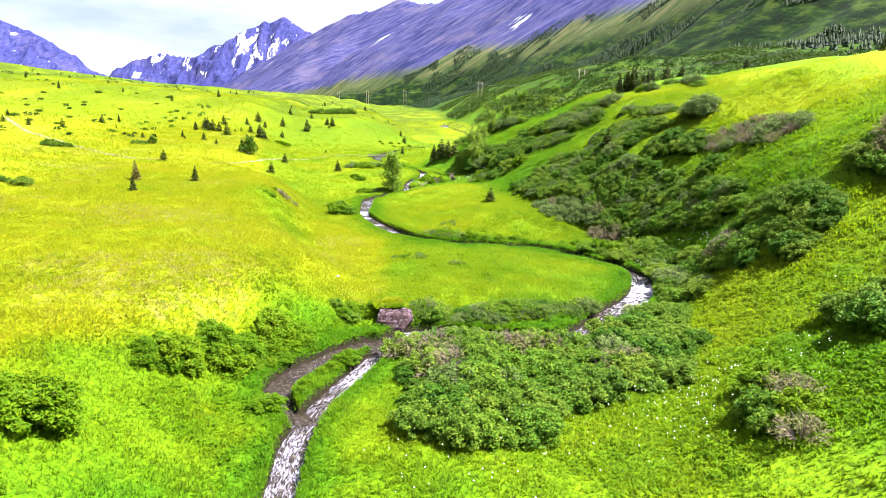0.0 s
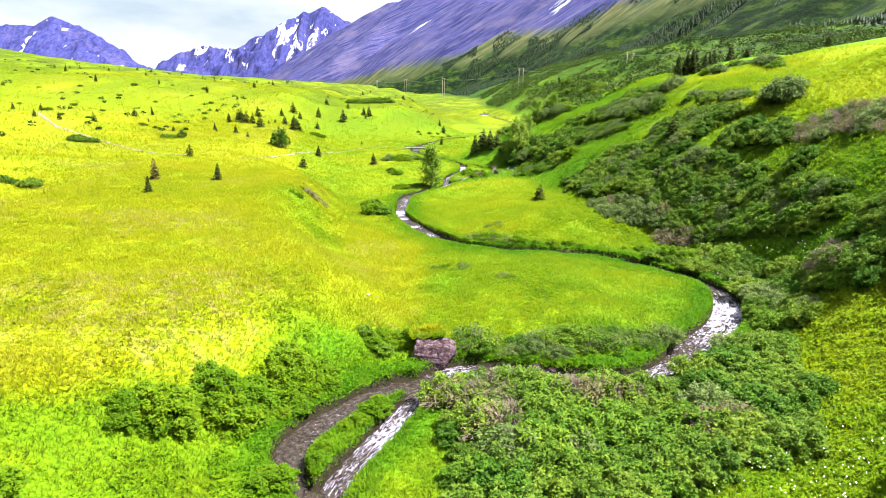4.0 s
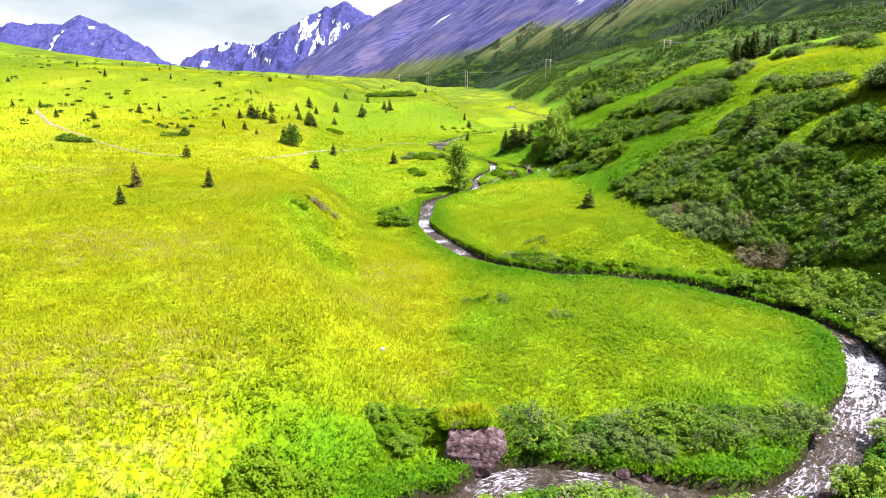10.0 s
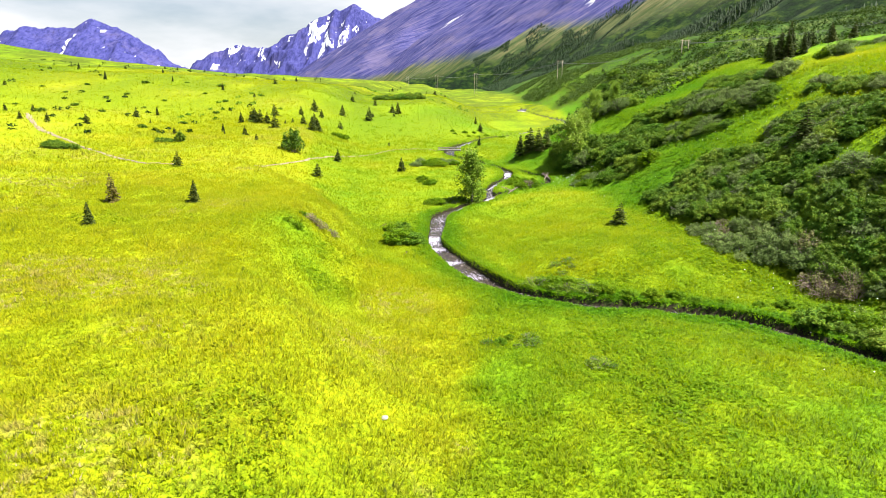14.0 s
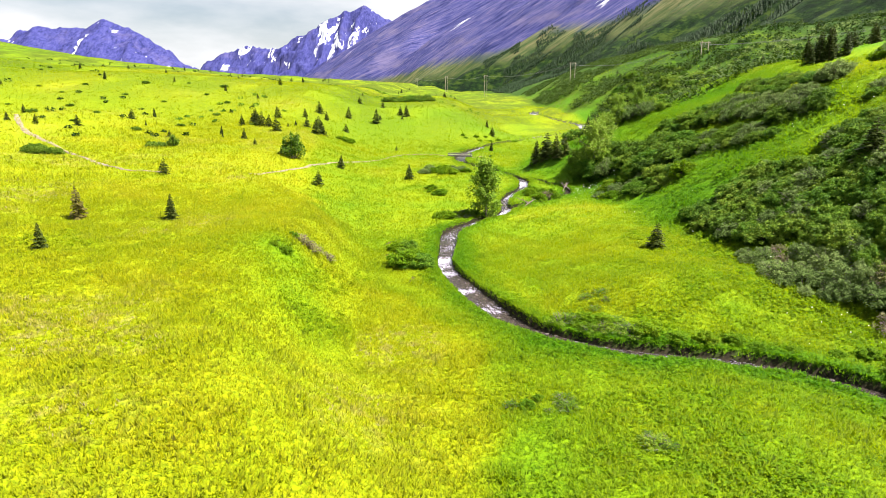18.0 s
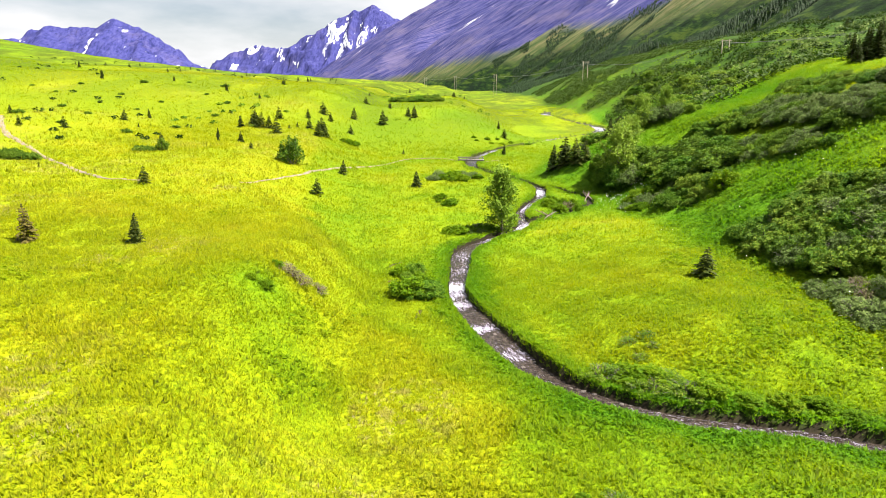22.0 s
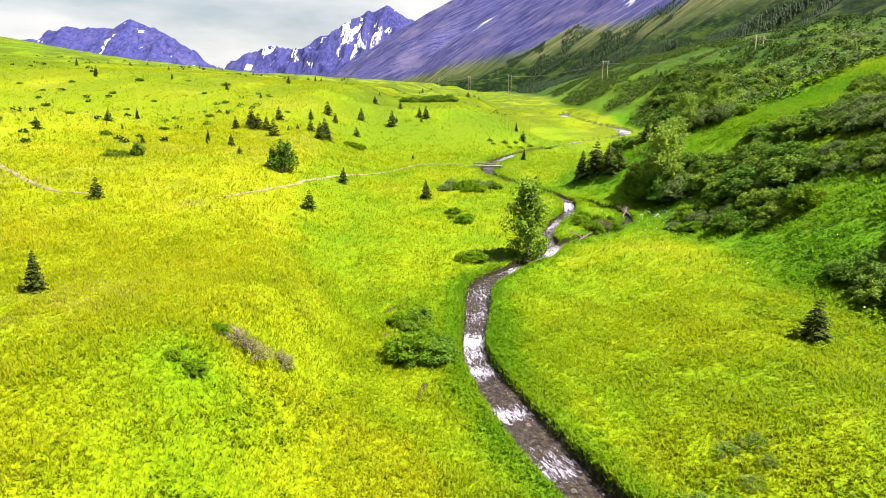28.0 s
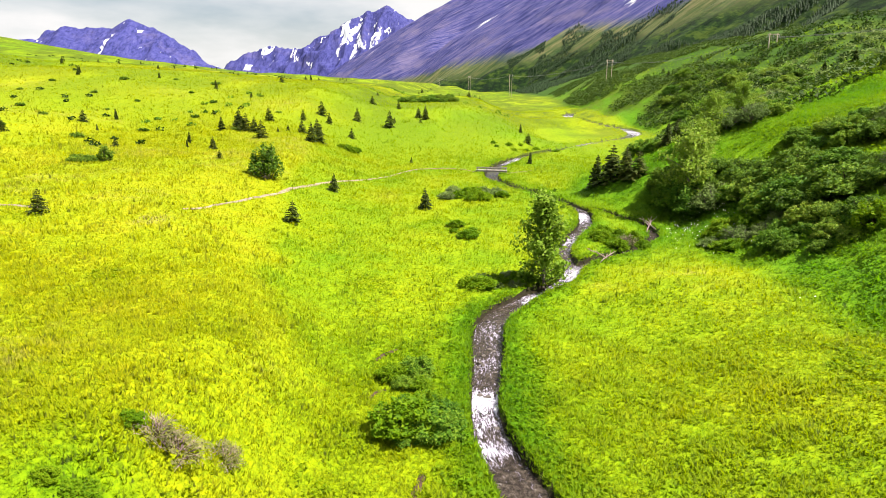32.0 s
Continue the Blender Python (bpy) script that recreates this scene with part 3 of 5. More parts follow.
# ---- mountains ----
def crest_rise(crest, fall, rough, size, seed, run=(1.0, 1.0)):
    """Height below a crest line (x, y, z): it falls off evenly to all sides, broken by spurs and gullies."""
    def rise(x, y):
        best = np.full(x.shape, -500.0)
        for (ax, ay, az), (bx, by, bz) in zip(crest[:-1], crest[1:]):
            dx, dy = bx - ax, by - ay
            u = np.clip(((x - ax) * dx + (y - ay) * dy) / (dx * dx + dy * dy), 0, 1)
            far = np.hypot(x - ax - u * dx, y - ay - u * dy)
            best = np.maximum(best, az + u * (bz - az) - fall * far - 0.00006 * far ** 2)
        near = np.clip(0.25 + (np.max([p[2] for p in crest]) - best) / 160, 0.25, 1)
        x, y = x * run[0], y * run[1]
        spur = 1 - np.abs(wave(x, y, seed, size)) * 2
        fine = 1 - np.abs(wave(x, y, seed + 1, size * 0.36)) * 2
        return best + rough * near * (spur + 0.45 * fine + 0.25 * wave(x, y, seed + 2, size * 0.15))
    return rise


def seen_from(eye, far, sights):
    """Crest places from bearings, elevations (degrees) and a distance."""
    out = []
    for a, e in sights:
        out.append((eye[0] + far * math.sin(radians(a)), eye[1] + far * math.cos(radians(a)), eye[2] + far * math.tan(radians(e))))
    return out


EYE = (0, 68, 17)
WEST = seen_from(EYE, 4100, [(-40, 3.2), (-34, 3.9), (-32.6, 4.25), (-30.7, 5.24), (-29, 5.4), (-27.4, 5.35), (-26.5, 6.0), (-25.4, 5.65), (-24.3, 4.75), (-22.9, 3.5), (-20.7, 2.2), (-19, 1.2)])
FAR = seen_from(EYE, 4000, [(-20.5, 1.4), (-19.5, 2.1), (-18, 3.25), (-16.1, 3.9), (-13.1, 4.05), (-11.8, 4.9), (-9.9, 5.95), (-7.9, 7.1), (-7.1, 7.25), (-5.74, 7.75), (-4.7, 6.95), (-3.7, 6.1), (-1.5, 5.5)])
EAST = [(-215, 3565, 398), (-115, 3366, 422), (0, 3168, 464), (161, 2695, 441), (204, 2592, 453), (309, 2380, 412), (600, 1800, 450), (850, 1000, 440), (950, 100, 440), (950, -1500, 440)]
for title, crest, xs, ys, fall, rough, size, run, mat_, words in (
        ("mountain_west", WEST, spaced((-3000, -1150, 12)), spaced((3000, 4250, 13)), 0.62, 24, 95, (1.0, 0.45), PEAK_WEST, "rocky mountain tinted blue-grey by haze, with thin snow streaks"),
        ("mountain_far", FAR, spaced((-1900, 60, 11)), spaced((3050, 4250, 12)), 0.66, 24, 85, (1.0, 0.45), PEAK_FAR, "jagged peak tinted blue-violet by haze, with snow-filled gullies"),
        ("mountain_east", EAST, spaced((-900, 1300, 17)), spaced((-900, 3900, 22)), 0.60, 20, 130, (0.3, 1.0), RIDGE_EAST, "long scree mountainside, purple and haze-tinted, green on its lower slopes")):
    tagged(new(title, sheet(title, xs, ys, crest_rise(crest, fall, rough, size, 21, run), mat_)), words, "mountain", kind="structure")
east_rise = crest_rise(EAST, 0.60, 20, 130, 21, (0.3, 1.0))


# ---- plants ----
def ground_at(x, y):
    return float(height(np.array([x]), np.array([y]))[0])


def tube(points, radii, sides=5):
    """A bent, tapering tube: vertices and faces."""
    v, f = [], []
    for i, (p, r) in enumerate(zip(points, radii)):
        q = points[min(i + 1, len(points) - 1)] - points[max(i - 1, 0)]
        turn = q.to_track_quat("Z", "Y")
        for k in range(sides):
            a = math.tau * k / sides
            v.append(p + turn @ Vector((math.cos(a) * r, math.sin(a) * r, 0)))
    for i in range(len(points) - 1):
        for k in range(sides):
            n = (k + 1) % sides
            f.append((i * sides + k, i * sides + n, (i + 1) * sides + n, (i + 1) * sides + k))
    f.append(tuple(range((len(points) - 1) * sides, len(points) * sides)))
    return v, f


def joined(name, pieces, material, smooth_faces=False):
    v, f = [], []
    for a, b in pieces:
        n = len(v)
        v += a
        f += [tuple(i + n for i in q) for q in b]
    return mesh_of(name, v, f, material, smooth_faces)


def sprays(rng, spots, size):
    """Small pointed leaves at the spots (n x 3), turned every way: vertices and triangles."""
    n = len(spots)
    a, tilt, b = rng.uniform(0, math.tau, n), rng.uniform(-0.7, 1.0, n), rng.uniform(-1.2, 1.2, n)
    s = (size * rng.uniform(0.6, 1.45, n))[:, None]
    out = np.stack([np.cos(a) * np.cos(tilt), np.sin(a) * np.cos(tilt), np.sin(tilt)], -1)
    level = np.stack([-np.sin(a), np.cos(a), np.zeros(n)], -1)
    wide = level * np.cos(b)[:, None] + np.cross(out, level) * np.sin(b)[:, None]
    v = np.stack([spots - out * 0.5 * s + wide * 0.42 * s, spots - out * 0.4 * s - wide * 0.46 * s, spots + out * 0.8 * s], 1).reshape(-1, 3)
    return v, np.arange(n * 3).reshape(-1, 3)


def leaf_cloud(rng, spots, size, droop=0.2, crossed=False):
    """Sprigs of one or two crossed leaves at the spots (n x 3), as one array mesh: vertices and triangles."""
    n = len(spots)
    a, tilt = rng.uniform(0, math.tau, n), rng.uniform(-0.9, 0.9, n)
    s = size * rng.uniform(0.6, 1.35, n)
    out = np.stack([np.cos(a) * np.cos(tilt), np.sin(a) * np.cos(tilt), np.sin(tilt)], -1)
    b = rng.uniform(0, math.tau, n)
    flat = np.stack([-np.sin(a), np.cos(a), np.zeros(n)], -1) * np.cos(b)[:, None] + np.cross(out, np.stack([-np.sin(a), np.cos(a), np.zeros(n)], -1)) * np.sin(b)[:, None]
    third = np.cross(out, flat)
    v = []
    for w in (flat, third)[:2 if crossed else 1]:
        base = spots - out * (0.5 * s)[:, None]
        tip = spots + out * (0.6 * s)[:, None] - np.array([0, 0, 1.0]) * (droop * s)[:, None]
        v += [base, spots + w * (0.42 * s)[:, None], tip, spots - w * (0.42 * s)[:, None]]
    v = np.stack(v, 1).reshape(-1, 3)
    i = np.arange(len(v) // 4)[:, None] * 4
    return v, np.concatenate([i + np.array([0, 1, 2]), i + np.array([0, 2, 3])])


def shrub(name, seed, material, bark, label, category="shrub", leaves=900, lobes=9, leaf=0.15, tall=1.0, twigs=0):
    """A low shrub about 2 m across and 1.3 m high: stems from the base and a broken crown of leaves. Twigs: bare ones that stand out."""
    rng = np.random.default_rng(seed)
    thing = new(name)
    tagged(thing, label, category)
    stems, spots = [], []
    puffs = lobes * 3
    for k in range(puffs):
        a, r = k * 2.39996 + rng.uniform(-0.5, 0.5), 0.98 * math.sqrt((k + rng.uniform(0.2, 1.0)) / puffs)
        top = Vector((math.cos(a) * r, math.sin(a) * r, tall * rng.uniform(0.55, 1.15) * (1.05 - 0.55 * r * r)))
        foot = Vector((top.x * 0.25, top.y * 0.25, -0.15))
        mid = foot.lerp(top, 0.55) + Vector((rng.uniform(-0.1, 0.1), rng.uniform(-0.1, 0.1), 0.05))
        if k % 3 == 0:
            stems.append(tube([foot, mid, top], [0.035, 0.024, 0.008], 4))
        m = leaves // puffs
        d = rng.normal(size=(m, 3))
        d /= np.linalg.norm(d, axis=1)[:, None]
        rad = rng.uniform(0.3, 1.0, m) ** 0.5 * rng.uniform(0.75, 1.2, m)
        size = np.array([0.21, 0.21, 0.25 * tall]) * rng.uniform(0.7, 1.35)
        p = np.array([top.x, top.y, top.z - 0.12 * tall]) + d * rad[:, None] * size
        p[:, :2] -= np.array([top.x, top.y]) * (0.35 * np.clip(-d[:, 2], 0, 1))[:, None]
        spots.append(p[p[:, 2] > 0.02])
    for k in range(twigs):
        a, r = rng.uniform(0, math.tau), math.sqrt(rng.uniform(0, 1))
        q = Vector((math.cos(a) * r, math.sin(a) * r, tall * rng.uniform(0.85, 1.1) * (1.15 - 0.75 * r * r)))
        p = Vector((q.x * 0.35, q.y * 0.35, 0.1))
        m = p.lerp(q, 0.6) + Vector((rng.uniform(-.12, .12), rng.uniform(-.12, .12), 0.08))
        stems.append(tube([p, m, q], [0.016, 0.011, 0.004], 3))
        for _ in range(3):
            e = q + Vector((rng.uniform(-.28, .28), rng.uniform(-.28, .28), rng.uniform(-0.12, 0.2)))
            stems.append(tube([m, e], [0.008, 0.003], 3))
    part("wood", joined(name + "_stems", stems, bark), thing)
    v, f = sprays(rng, np.concatenate(spots), leaf)
    part("crown", big_mesh(name + "_crown", v, f, material), thing)
    return thing


def spruce(name, seed, material, label, tiers=15, wide=0.30, thin=0.0):
    """A spruce 1 m high (scaled when set down): trunk and drooping, ragged boughs in tiers."""
    rng = np.random.default_rng(seed)
    thing = new(name)
    tagged(thing, label, "spruce tree")
    part("trunk", joined(name + "_trunk", [tube([Vector((0, 0, -0.06)), Vector((0.004, 0, 0.5)), Vector((0, 0.004, 0.99))], [0.026, 0.015, 0.003], 6)], BARK, True), thing)
    v, f = [], []
    for i in range(tiers):
        z = 0.05 + 0.93 * (i / (tiers - 1)) ** 0.9
        reach = wide * (1 - z) ** 0.85 + 0.018
        count = 11 if i < tiers - 4 else 7
        for k in range(count):
            if rng.uniform() < thin:
                continue
            a = math.tau * (k + 0.37 * i) / count + rng.uniform(-0.25, 0.25)
            r = reach * rng.uniform(0.68, 1.15)
            d, s = np.array([math.cos(a), math.sin(a), 0]), np.array([-math.sin(a), math.cos(a), 0])
            base = np.array([0, 0, z + rng.uniform(-0.015, 0.015)])
            lift = r * rng.uniform(-0.42, -0.05) + (0.3 * r if z > 0.8 else 0)
            w = 0.17 * r + 0.012
            for lo, hi in ((0.12, 0.55), (0.38, 0.82), (0.66, 1.06)):  # overlapping sprays of twigs along the bough
                p0 = base + d * r * lo + np.array([0, 0, lift * lo])
                p1 = base + d * r * hi + np.array([0, 0, lift * hi * 1.1])
                for sd in (-1, 1):
                    n = len(v)
                    tip = p0 + (p1 - p0) * 0.75 + s * sd * w * rng.uniform(0.8, 1.5) - np.array([0, 0, 0.035 * rng.uniform(0.3, 1.4)])
                    v += [p0, p1, tip]
                    f.append((n, n + 1, n + 2))
                n = len(v)
                v += [p0, p1, (p0 + p1) / 2 - np.array([0, 0, 0.05 * rng.uniform(0.5, 1.3)])]
                f.append((n, n + 1, n + 2))
    part("crown", big_mesh(name + "_boughs", np.array(v), np.array(f), material), thing)
    return thing


def leaf_tree(name, seed, label, tall=1.0, slim=0.16, leaves=2200, limbs=26, leaf=0.036):
    """A slender leafy tree 1 m high (scaled when set down): trunk, limbs, and leaves in clusters with gaps between."""
    rng = np.random.default_rng(seed)
    thing = new(name)
    tagged(thing, label, "tree")
    part("trunk", joined(name + "_trunk", [tube([Vector((0, 0, -0.03)), Vector((0.01, 0.005, 0.4)), Vector((-0.005, 0.01, 0.75)), Vector((0, 0, 0.97))], [0.016, 0.012, 0.007, 0.002], 6)], GREY_BARK, True), thing)
    arms, spots = [], []
    for k in range(limbs):
        z = 0.10 + 0.86 * (k / limbs)
        a = k * 2.4 + rng.uniform(-0.5, 0.5)
        r = slim * (0.62 + 0.5 * math.sin(math.pi * min(1, z * 1.15))) * rng.uniform(0.45, 1.35) * (1.2 - z * 0.7)
        p, q = Vector((0, 0, z - 0.06)), Vector((math.cos(a) * r, math.sin(a) * r, z + 0.35 * r))
        arms.append(tube([p, p.lerp(q, 0.5) + Vector((0, 0, 0.01)), q], [0.006, 0.004, 0.0015], 4))
        m = leaves // limbs
        u = rng.uniform(0.25, 1.1, m)[:, None]
        spots.append(np.array(p)[None] * (1 - u) + np.array(q)[None] * u + rng.normal(size=(m, 3)) * np.array([0.042, 0.042, 0.040]))
    part("branchwork", joined(name + "_limbs", arms, GREY_BARK), thing)
    v, f = leaf_cloud(rng, np.concatenate(spots), leaf)
    part("crown", big_mesh(name + "_crown", v, f, POPLAR), thing)
    return thing


def set_down(ob, x, y, scale=1.0, turn=None, sink=0.0, wide=1.0, lean=0.0):
    """A copy of the plant on the ground. The pattern plant itself stays for use_up()."""
    turn = random.uniform(0, 360) if turn is None else turn
    m = pose(0, 0, 0, random.uniform(-4, 4), random.uniform(-4, 4), turn)
    if lean:  # low shrubs grow out from the slope
        px, py = np.array([x - 1, x + 1, x, x]), np.array([y, y, y - 1, y + 1])
        h = land(px, py)
        m = Vector((0, 0, 1)).rotation_difference(Vector((-lean * (h[1] - h[0]) / 2, -lean * (h[3] - h[2]) / 2, 1))).to_matrix().to_4x4() @ m
    made = copy_thing(ob, Matrix.Translation((x, y, ground_at(x, y) - sink)) @ m)
    made.scale = (scale * wide, scale * wide, scale)
    USED.add(ob)
    return made


USED, PATTERNS = set(), []
WILLOWS = [shrub("willow_shrub", 100 + k, WILLOW, BARK, "dense dark green willow shrub on the grassy slope", leaves=n, lobes=b, leaf=0.082) for k, (n, b) in enumerate(((5200, 17), (4600, 14)))]
WILLOWS += [shrub("alder_shrub", 104 + k, THICKET, BARK, "dense dark green alder shrub on the grassy slope", leaves=n, lobes=b, leaf=0.082) for k, (n, b) in enumerate(((4900, 18), (5300, 15)))]
SAGES = [shrub("grey_willow_shrub", 120 + k, SAGE, GREY_BARK, "grey-green willow shrub with pale leaves", leaves=3600, lobes=15, twigs=14, leaf=0.076) for k in range(3)]
ALDERS = [shrub("leafy_bush", 130 + k, ALDER, BARK, "bright green leafy bush in the meadow", leaves=3800, lobes=14, leaf=0.10) for k in range(3)]
SPARSE = [shrub("young_willow", 136 + k, WILLOW, GREY_BARK, "small thin green willow in the meadow grass", leaves=800, lobes=8, twigs=10, leaf=0.085) for k in range(2)]
HEATHS = [shrub("dry_shrub", 140 + k, HEATH, DEAD, "brownish half-bare shrub with dry twigs", leaves=700, lobes=11, twigs=26, leaf=0.075) for k in range(2)]
SPRUCES = [spruce("spruce_tree", 150 + k, NEEDLE, "small dark green spruce in the open meadow", t, w) for k, (t, w) in enumerate(((15, 0.30), (13, 0.36), (17, 0.24), (12, 0.50)))]
TALL = shrub("tall_bush", 145, WILLOW, GREY_BARK, "tall leafy bush standing alone in the meadow", leaves=2600, lobes=18, tall=1.9, leaf=0.12)
RUSTY = spruce("spruce_tree", 160, RUST, "thin browned young spruce in yellow grass", 15, 0.30, 0.25)
POPLARS = [leaf_tree("poplar_tree", 170, "slender leafy poplar beside the stream", slim=0.22, leaves=3600), leaf_tree("poplar_tree", 171, "light green leafy poplar above the thicket", slim=0.30, leaves=3400)]
PATTERNS += SPARSE + WILLOWS + SAGES + ALDERS + HEATHS + SPRUCES + [RUSTY, TALL] + POPLARS


def thicket(kinds, cx, cy, rx, ry, turn, gap, size, group, tries=900):
    """Shrubs strewn over an ellipse of the plan, at least that gap apart."""
    put, c, s = [], math.cos(radians(turn)), math.sin(radians(turn))
    for _ in range(tries):
        a, r = random.uniform(0, math.tau), math.sqrt(random.random())
        u, v = rx * r * math.cos(a), ry * r * math.sin(a)
        x, y = cx + u * c - v * s, cy + u * s + v * c
        if any((x - p) ** 2 + (y - q) ** 2 < gap * gap for p, q in put):
            continue
        if dry_gap(x, y) < 0.5 * size:
            continue
        put.append((x, y))
        low = 1.0 if size > 0.8 else 1.15  # small ones spread flat
        tagged(set_down(random.choice(kinds), x, y, size * random.uniform(0.58, 1.3) / low, sink=0.08 * size * low, wide=random.uniform(0.95, 1.3) * low * low, lean=0.5), group=group)


def hedge(kinds, outline, gap, size, group, tries=1500):
    """Shrubs strewn inside an outline of the plan, at least that gap apart."""
    put = []
    xs, ys = [p[0] for p in outline], [p[1] for p in outline]
    for _ in range(tries):
        x, y = random.uniform(min(xs), max(xs)), random.uniform(min(ys), max(ys))
        odd = False
        for (ax, ay), (bx, by) in zip(outline, outline[1:] + outline[:1]):
            if (ay > y) != (by > y) and x < ax + (y - ay) / (by - ay) * (bx - ax):
                odd = not odd
        if not odd or dry_gap(x, y) < 0.5 * size or any((x - p) ** 2 + (y - q) ** 2 < gap * gap for p, q in put):
            continue
        put.append((x, y))
        tagged(set_down(random.choice(kinds), x, y, size * random.uniform(0.6, 1.2), sink=0.1 * size, wide=random.uniform(1.0, 1.3), lean=0.75), group=group)


def dry_gap(x, y):
    p, q = np.array([x]), np.array([y])
    return float(stream_gap(p, q)[0])


random.seed(5)
# by the bend and the boulder
hedge(WILLOWS + WILLOWS + SAGES[:1], [(3.6, 44), (9, 44.4), (14, 42.2), (18.5, 43.6), (23.5, 47.8), (26.6, 46.6), (26, 40.5), (21.5, 35.4), (15, 34), (11.5, 31.4), (9, 28.6), (6, 29.4), (3.4, 30.8), (2.9, 33), (3.6, 36.5)], 1.2, 1.28, "willows in the bend", 2600)
hedge(WILLOWS + SAGES[:1], [(24, 48.4), (27, 50), (28.6, 48.4), (26, 46)], 1.1, 1.1, "willows in the bend")
thicket(HEATHS, 6.0, 42.4, 2.6, 1.4, 10, 0.8, 1.2, "dry shrubs in the bend")
thicket(HEATHS, 12.5, 41.6, 2.6, 0.9, 0, 1.0, 1.25, "dry shrubs in the bend")
thicket(HEATHS, 6.4, 38.2, 1.3, 0.8, 0, 0.8, 1.35, "dry shrubs in the bend")
thicket(HEATHS, 17.5, 37.2, 1.6, 0.8, 0, 0.9, 1.35, "dry shrubs in the bend")
thicket(SPARSE + SAGES[:1] + WILLOWS[2:], 14, 49.2, 8.4, 1.2, 6, 0.85, 0.82, "willows on the bank")
thicket(SPARSE, 5.8, 49.8, 1.0, 0.9, 0, 0.7, 1.0, "willows on the bank")
thicket(ALDERS, -1.3, 41.0, 0.7, 1.5, -35, 0.7, 0.55, "bushes on the islet")
thicket(ALDERS, -3.2, 37.0, 0.5, 1.0, -20, 0.7, 0.55, "bushes on the islet")
thicket(ALDERS, -5.6, 35.2, 0.8, 0.6, 0, 0.7, 0.55, "bushes on the bank")
# the foot of the hill
hedge(WILLOWS + SAGES[:1], [(32.6, 70.3), (31.4, 60), (29, 51.4), (30, 49), (32.4, 51), (35.1, 57.6), (35.7, 63.4), (35.2, 69.2)], 1.25, 1.2, "willows at the foot of the hill")
thicket(SAGES, 32.3, 56.5, 1.2, 2.0, 0, 1.1, 1.25, "grey willows at the foot of the hill")
hedge(WILLOWS, [(34.6, 57.6), (33.9, 47.4), (35.5, 49.0), (37.0, 55.0), (36.3, 61.5)], 1.3, 1.2, "willows at the foot of the hill")
thicket(HEATHS, 36.2, 54.5, 1.2, 2.6, -10, 1.1, 1.15, "dry shrubs on the hill")
hedge(WILLOWS, [(41.0, 58.0), (38.5, 55.3), (36.6, 50.5), (36.2, 44.7), (40.5, 46), (42, 51)], 1.05, 1.2, "willows on the hill")
thicket(WILLOWS, 32, 31.5, 2.4, 2.4, 0, 1.4, 1.3, "willows on the hill")
thicket(ALDERS[:1] + WILLOWS[2:3] + HEATHS[:1], 22.3, 27.0, 1.0, 2.6, -20, 1.0, 1.0, "shrubs above the meadow")
thicket(ALDERS + WILLOWS, 31, 69.5, 2.6, 3.6, 25, 1.3, 1.05, "bushes along the stream")
thicket(ALDERS, 23, 75.5, 7.0, 0.9, -14, 1.5, 0.7, "bushes along the stream")
# the great thicket on the hill
hedge(WILLOWS + WILLOWS + SAGES[:1], [(27.4, 101.3), (30.9, 101), (34.8, 102), (37.7, 96), (39.6, 89), (38.6, 86), (41.1, 80.7), (42.4, 75.7), (42.8, 63.4), (41.6, 60.8), (39.5, 62), (37.8, 66.2), (35.2, 72.7), (33.6, 77.9), (33.4, 83.8), (28, 93)], 1.02, 1.15, "great thicket on the hill", 8000)
hedge(SAGES + SAGES + HEATHS[:1], [(27.1, 90.6), (27.8, 82.4), (33.1, 79.5), (33.8, 80.8), (31.5, 85.1)], 1.05, 0.95, "grey shrubs below the thicket")
thicket(HEATHS + ALDERS[:1], 33.6, 76.0, 1.0, 2.4, 20, 1.0, 1.1, "dry shrubs on the hill")
# higher up
hedge(WILLOWS + SAGES[:1], [(37.8, 95), (40.4, 88.2), (43.5, 87.4), (45.8, 86.4), (45.4, 91.2), (43.6, 99), (39.9, 98.4)], 1.05, 1.1, "thicket high on the hill", 2500)
hedge(WILLOWS, [(41.6, 83.3), (45.7, 77.6), (47.4, 77.6), (47.3, 80.6), (42.8, 84.2)], 1.0, 1.1, "thicket high on the hill")
hedge(HEATHS + HEATHS + SAGES[:1], [(46.8, 77.1), (48.5, 66.2), (51.4, 65.4), (52.6, 67), (53, 76.5), (48.6, 79.1)], 1.3, 1.25, "dry shrubs high on the hill")
hedge(SAGES + WILLOWS[:1], [(41.2, 130), (40.7, 108.5), (42.7, 105), (44.2, 109.6), (46.5, 133)], 1.2, 1.1, "grey willows high on the hill")
hedge(SAGES[:1] + WILLOWS, [(45.9, 103.2), (48, 90), (50, 91.7), (48.9, 99.3), (47.3, 104)], 1.35, 1.05, "shrubs high on the hill")
hedge(WILLOWS + SAGES[:1], [(35.3, 125), (36.3, 111.2), (39, 106.6), (39.1, 116), (37.1, 127)], 1.4, 1.05, "shrubs high on the hill")
hedge(WILLOWS, [(47, 126), (46.4, 113), (49, 118), (53, 129), (54, 142), (51, 141)], 1.6, 1.15, "shrubs near the crest")
hedge(WILLOWS + SAGES, [(71.1, 135.8), (57.7, 100.2), (60.7, 104.5), (75.7, 139.9)], 1.7, 1.2, "bushes on the crest")
thicket(WILLOWS, 44.2, 72.0, 0.8, 1.0, 0, 0.9, 1.2, "shrubs high on the hill")
thicket(SAGES[:1] + WILLOWS[:1], 47.9, 112.4, 0.8, 0.8, 0, 0.9, 1.5, "round bushes near the crest")
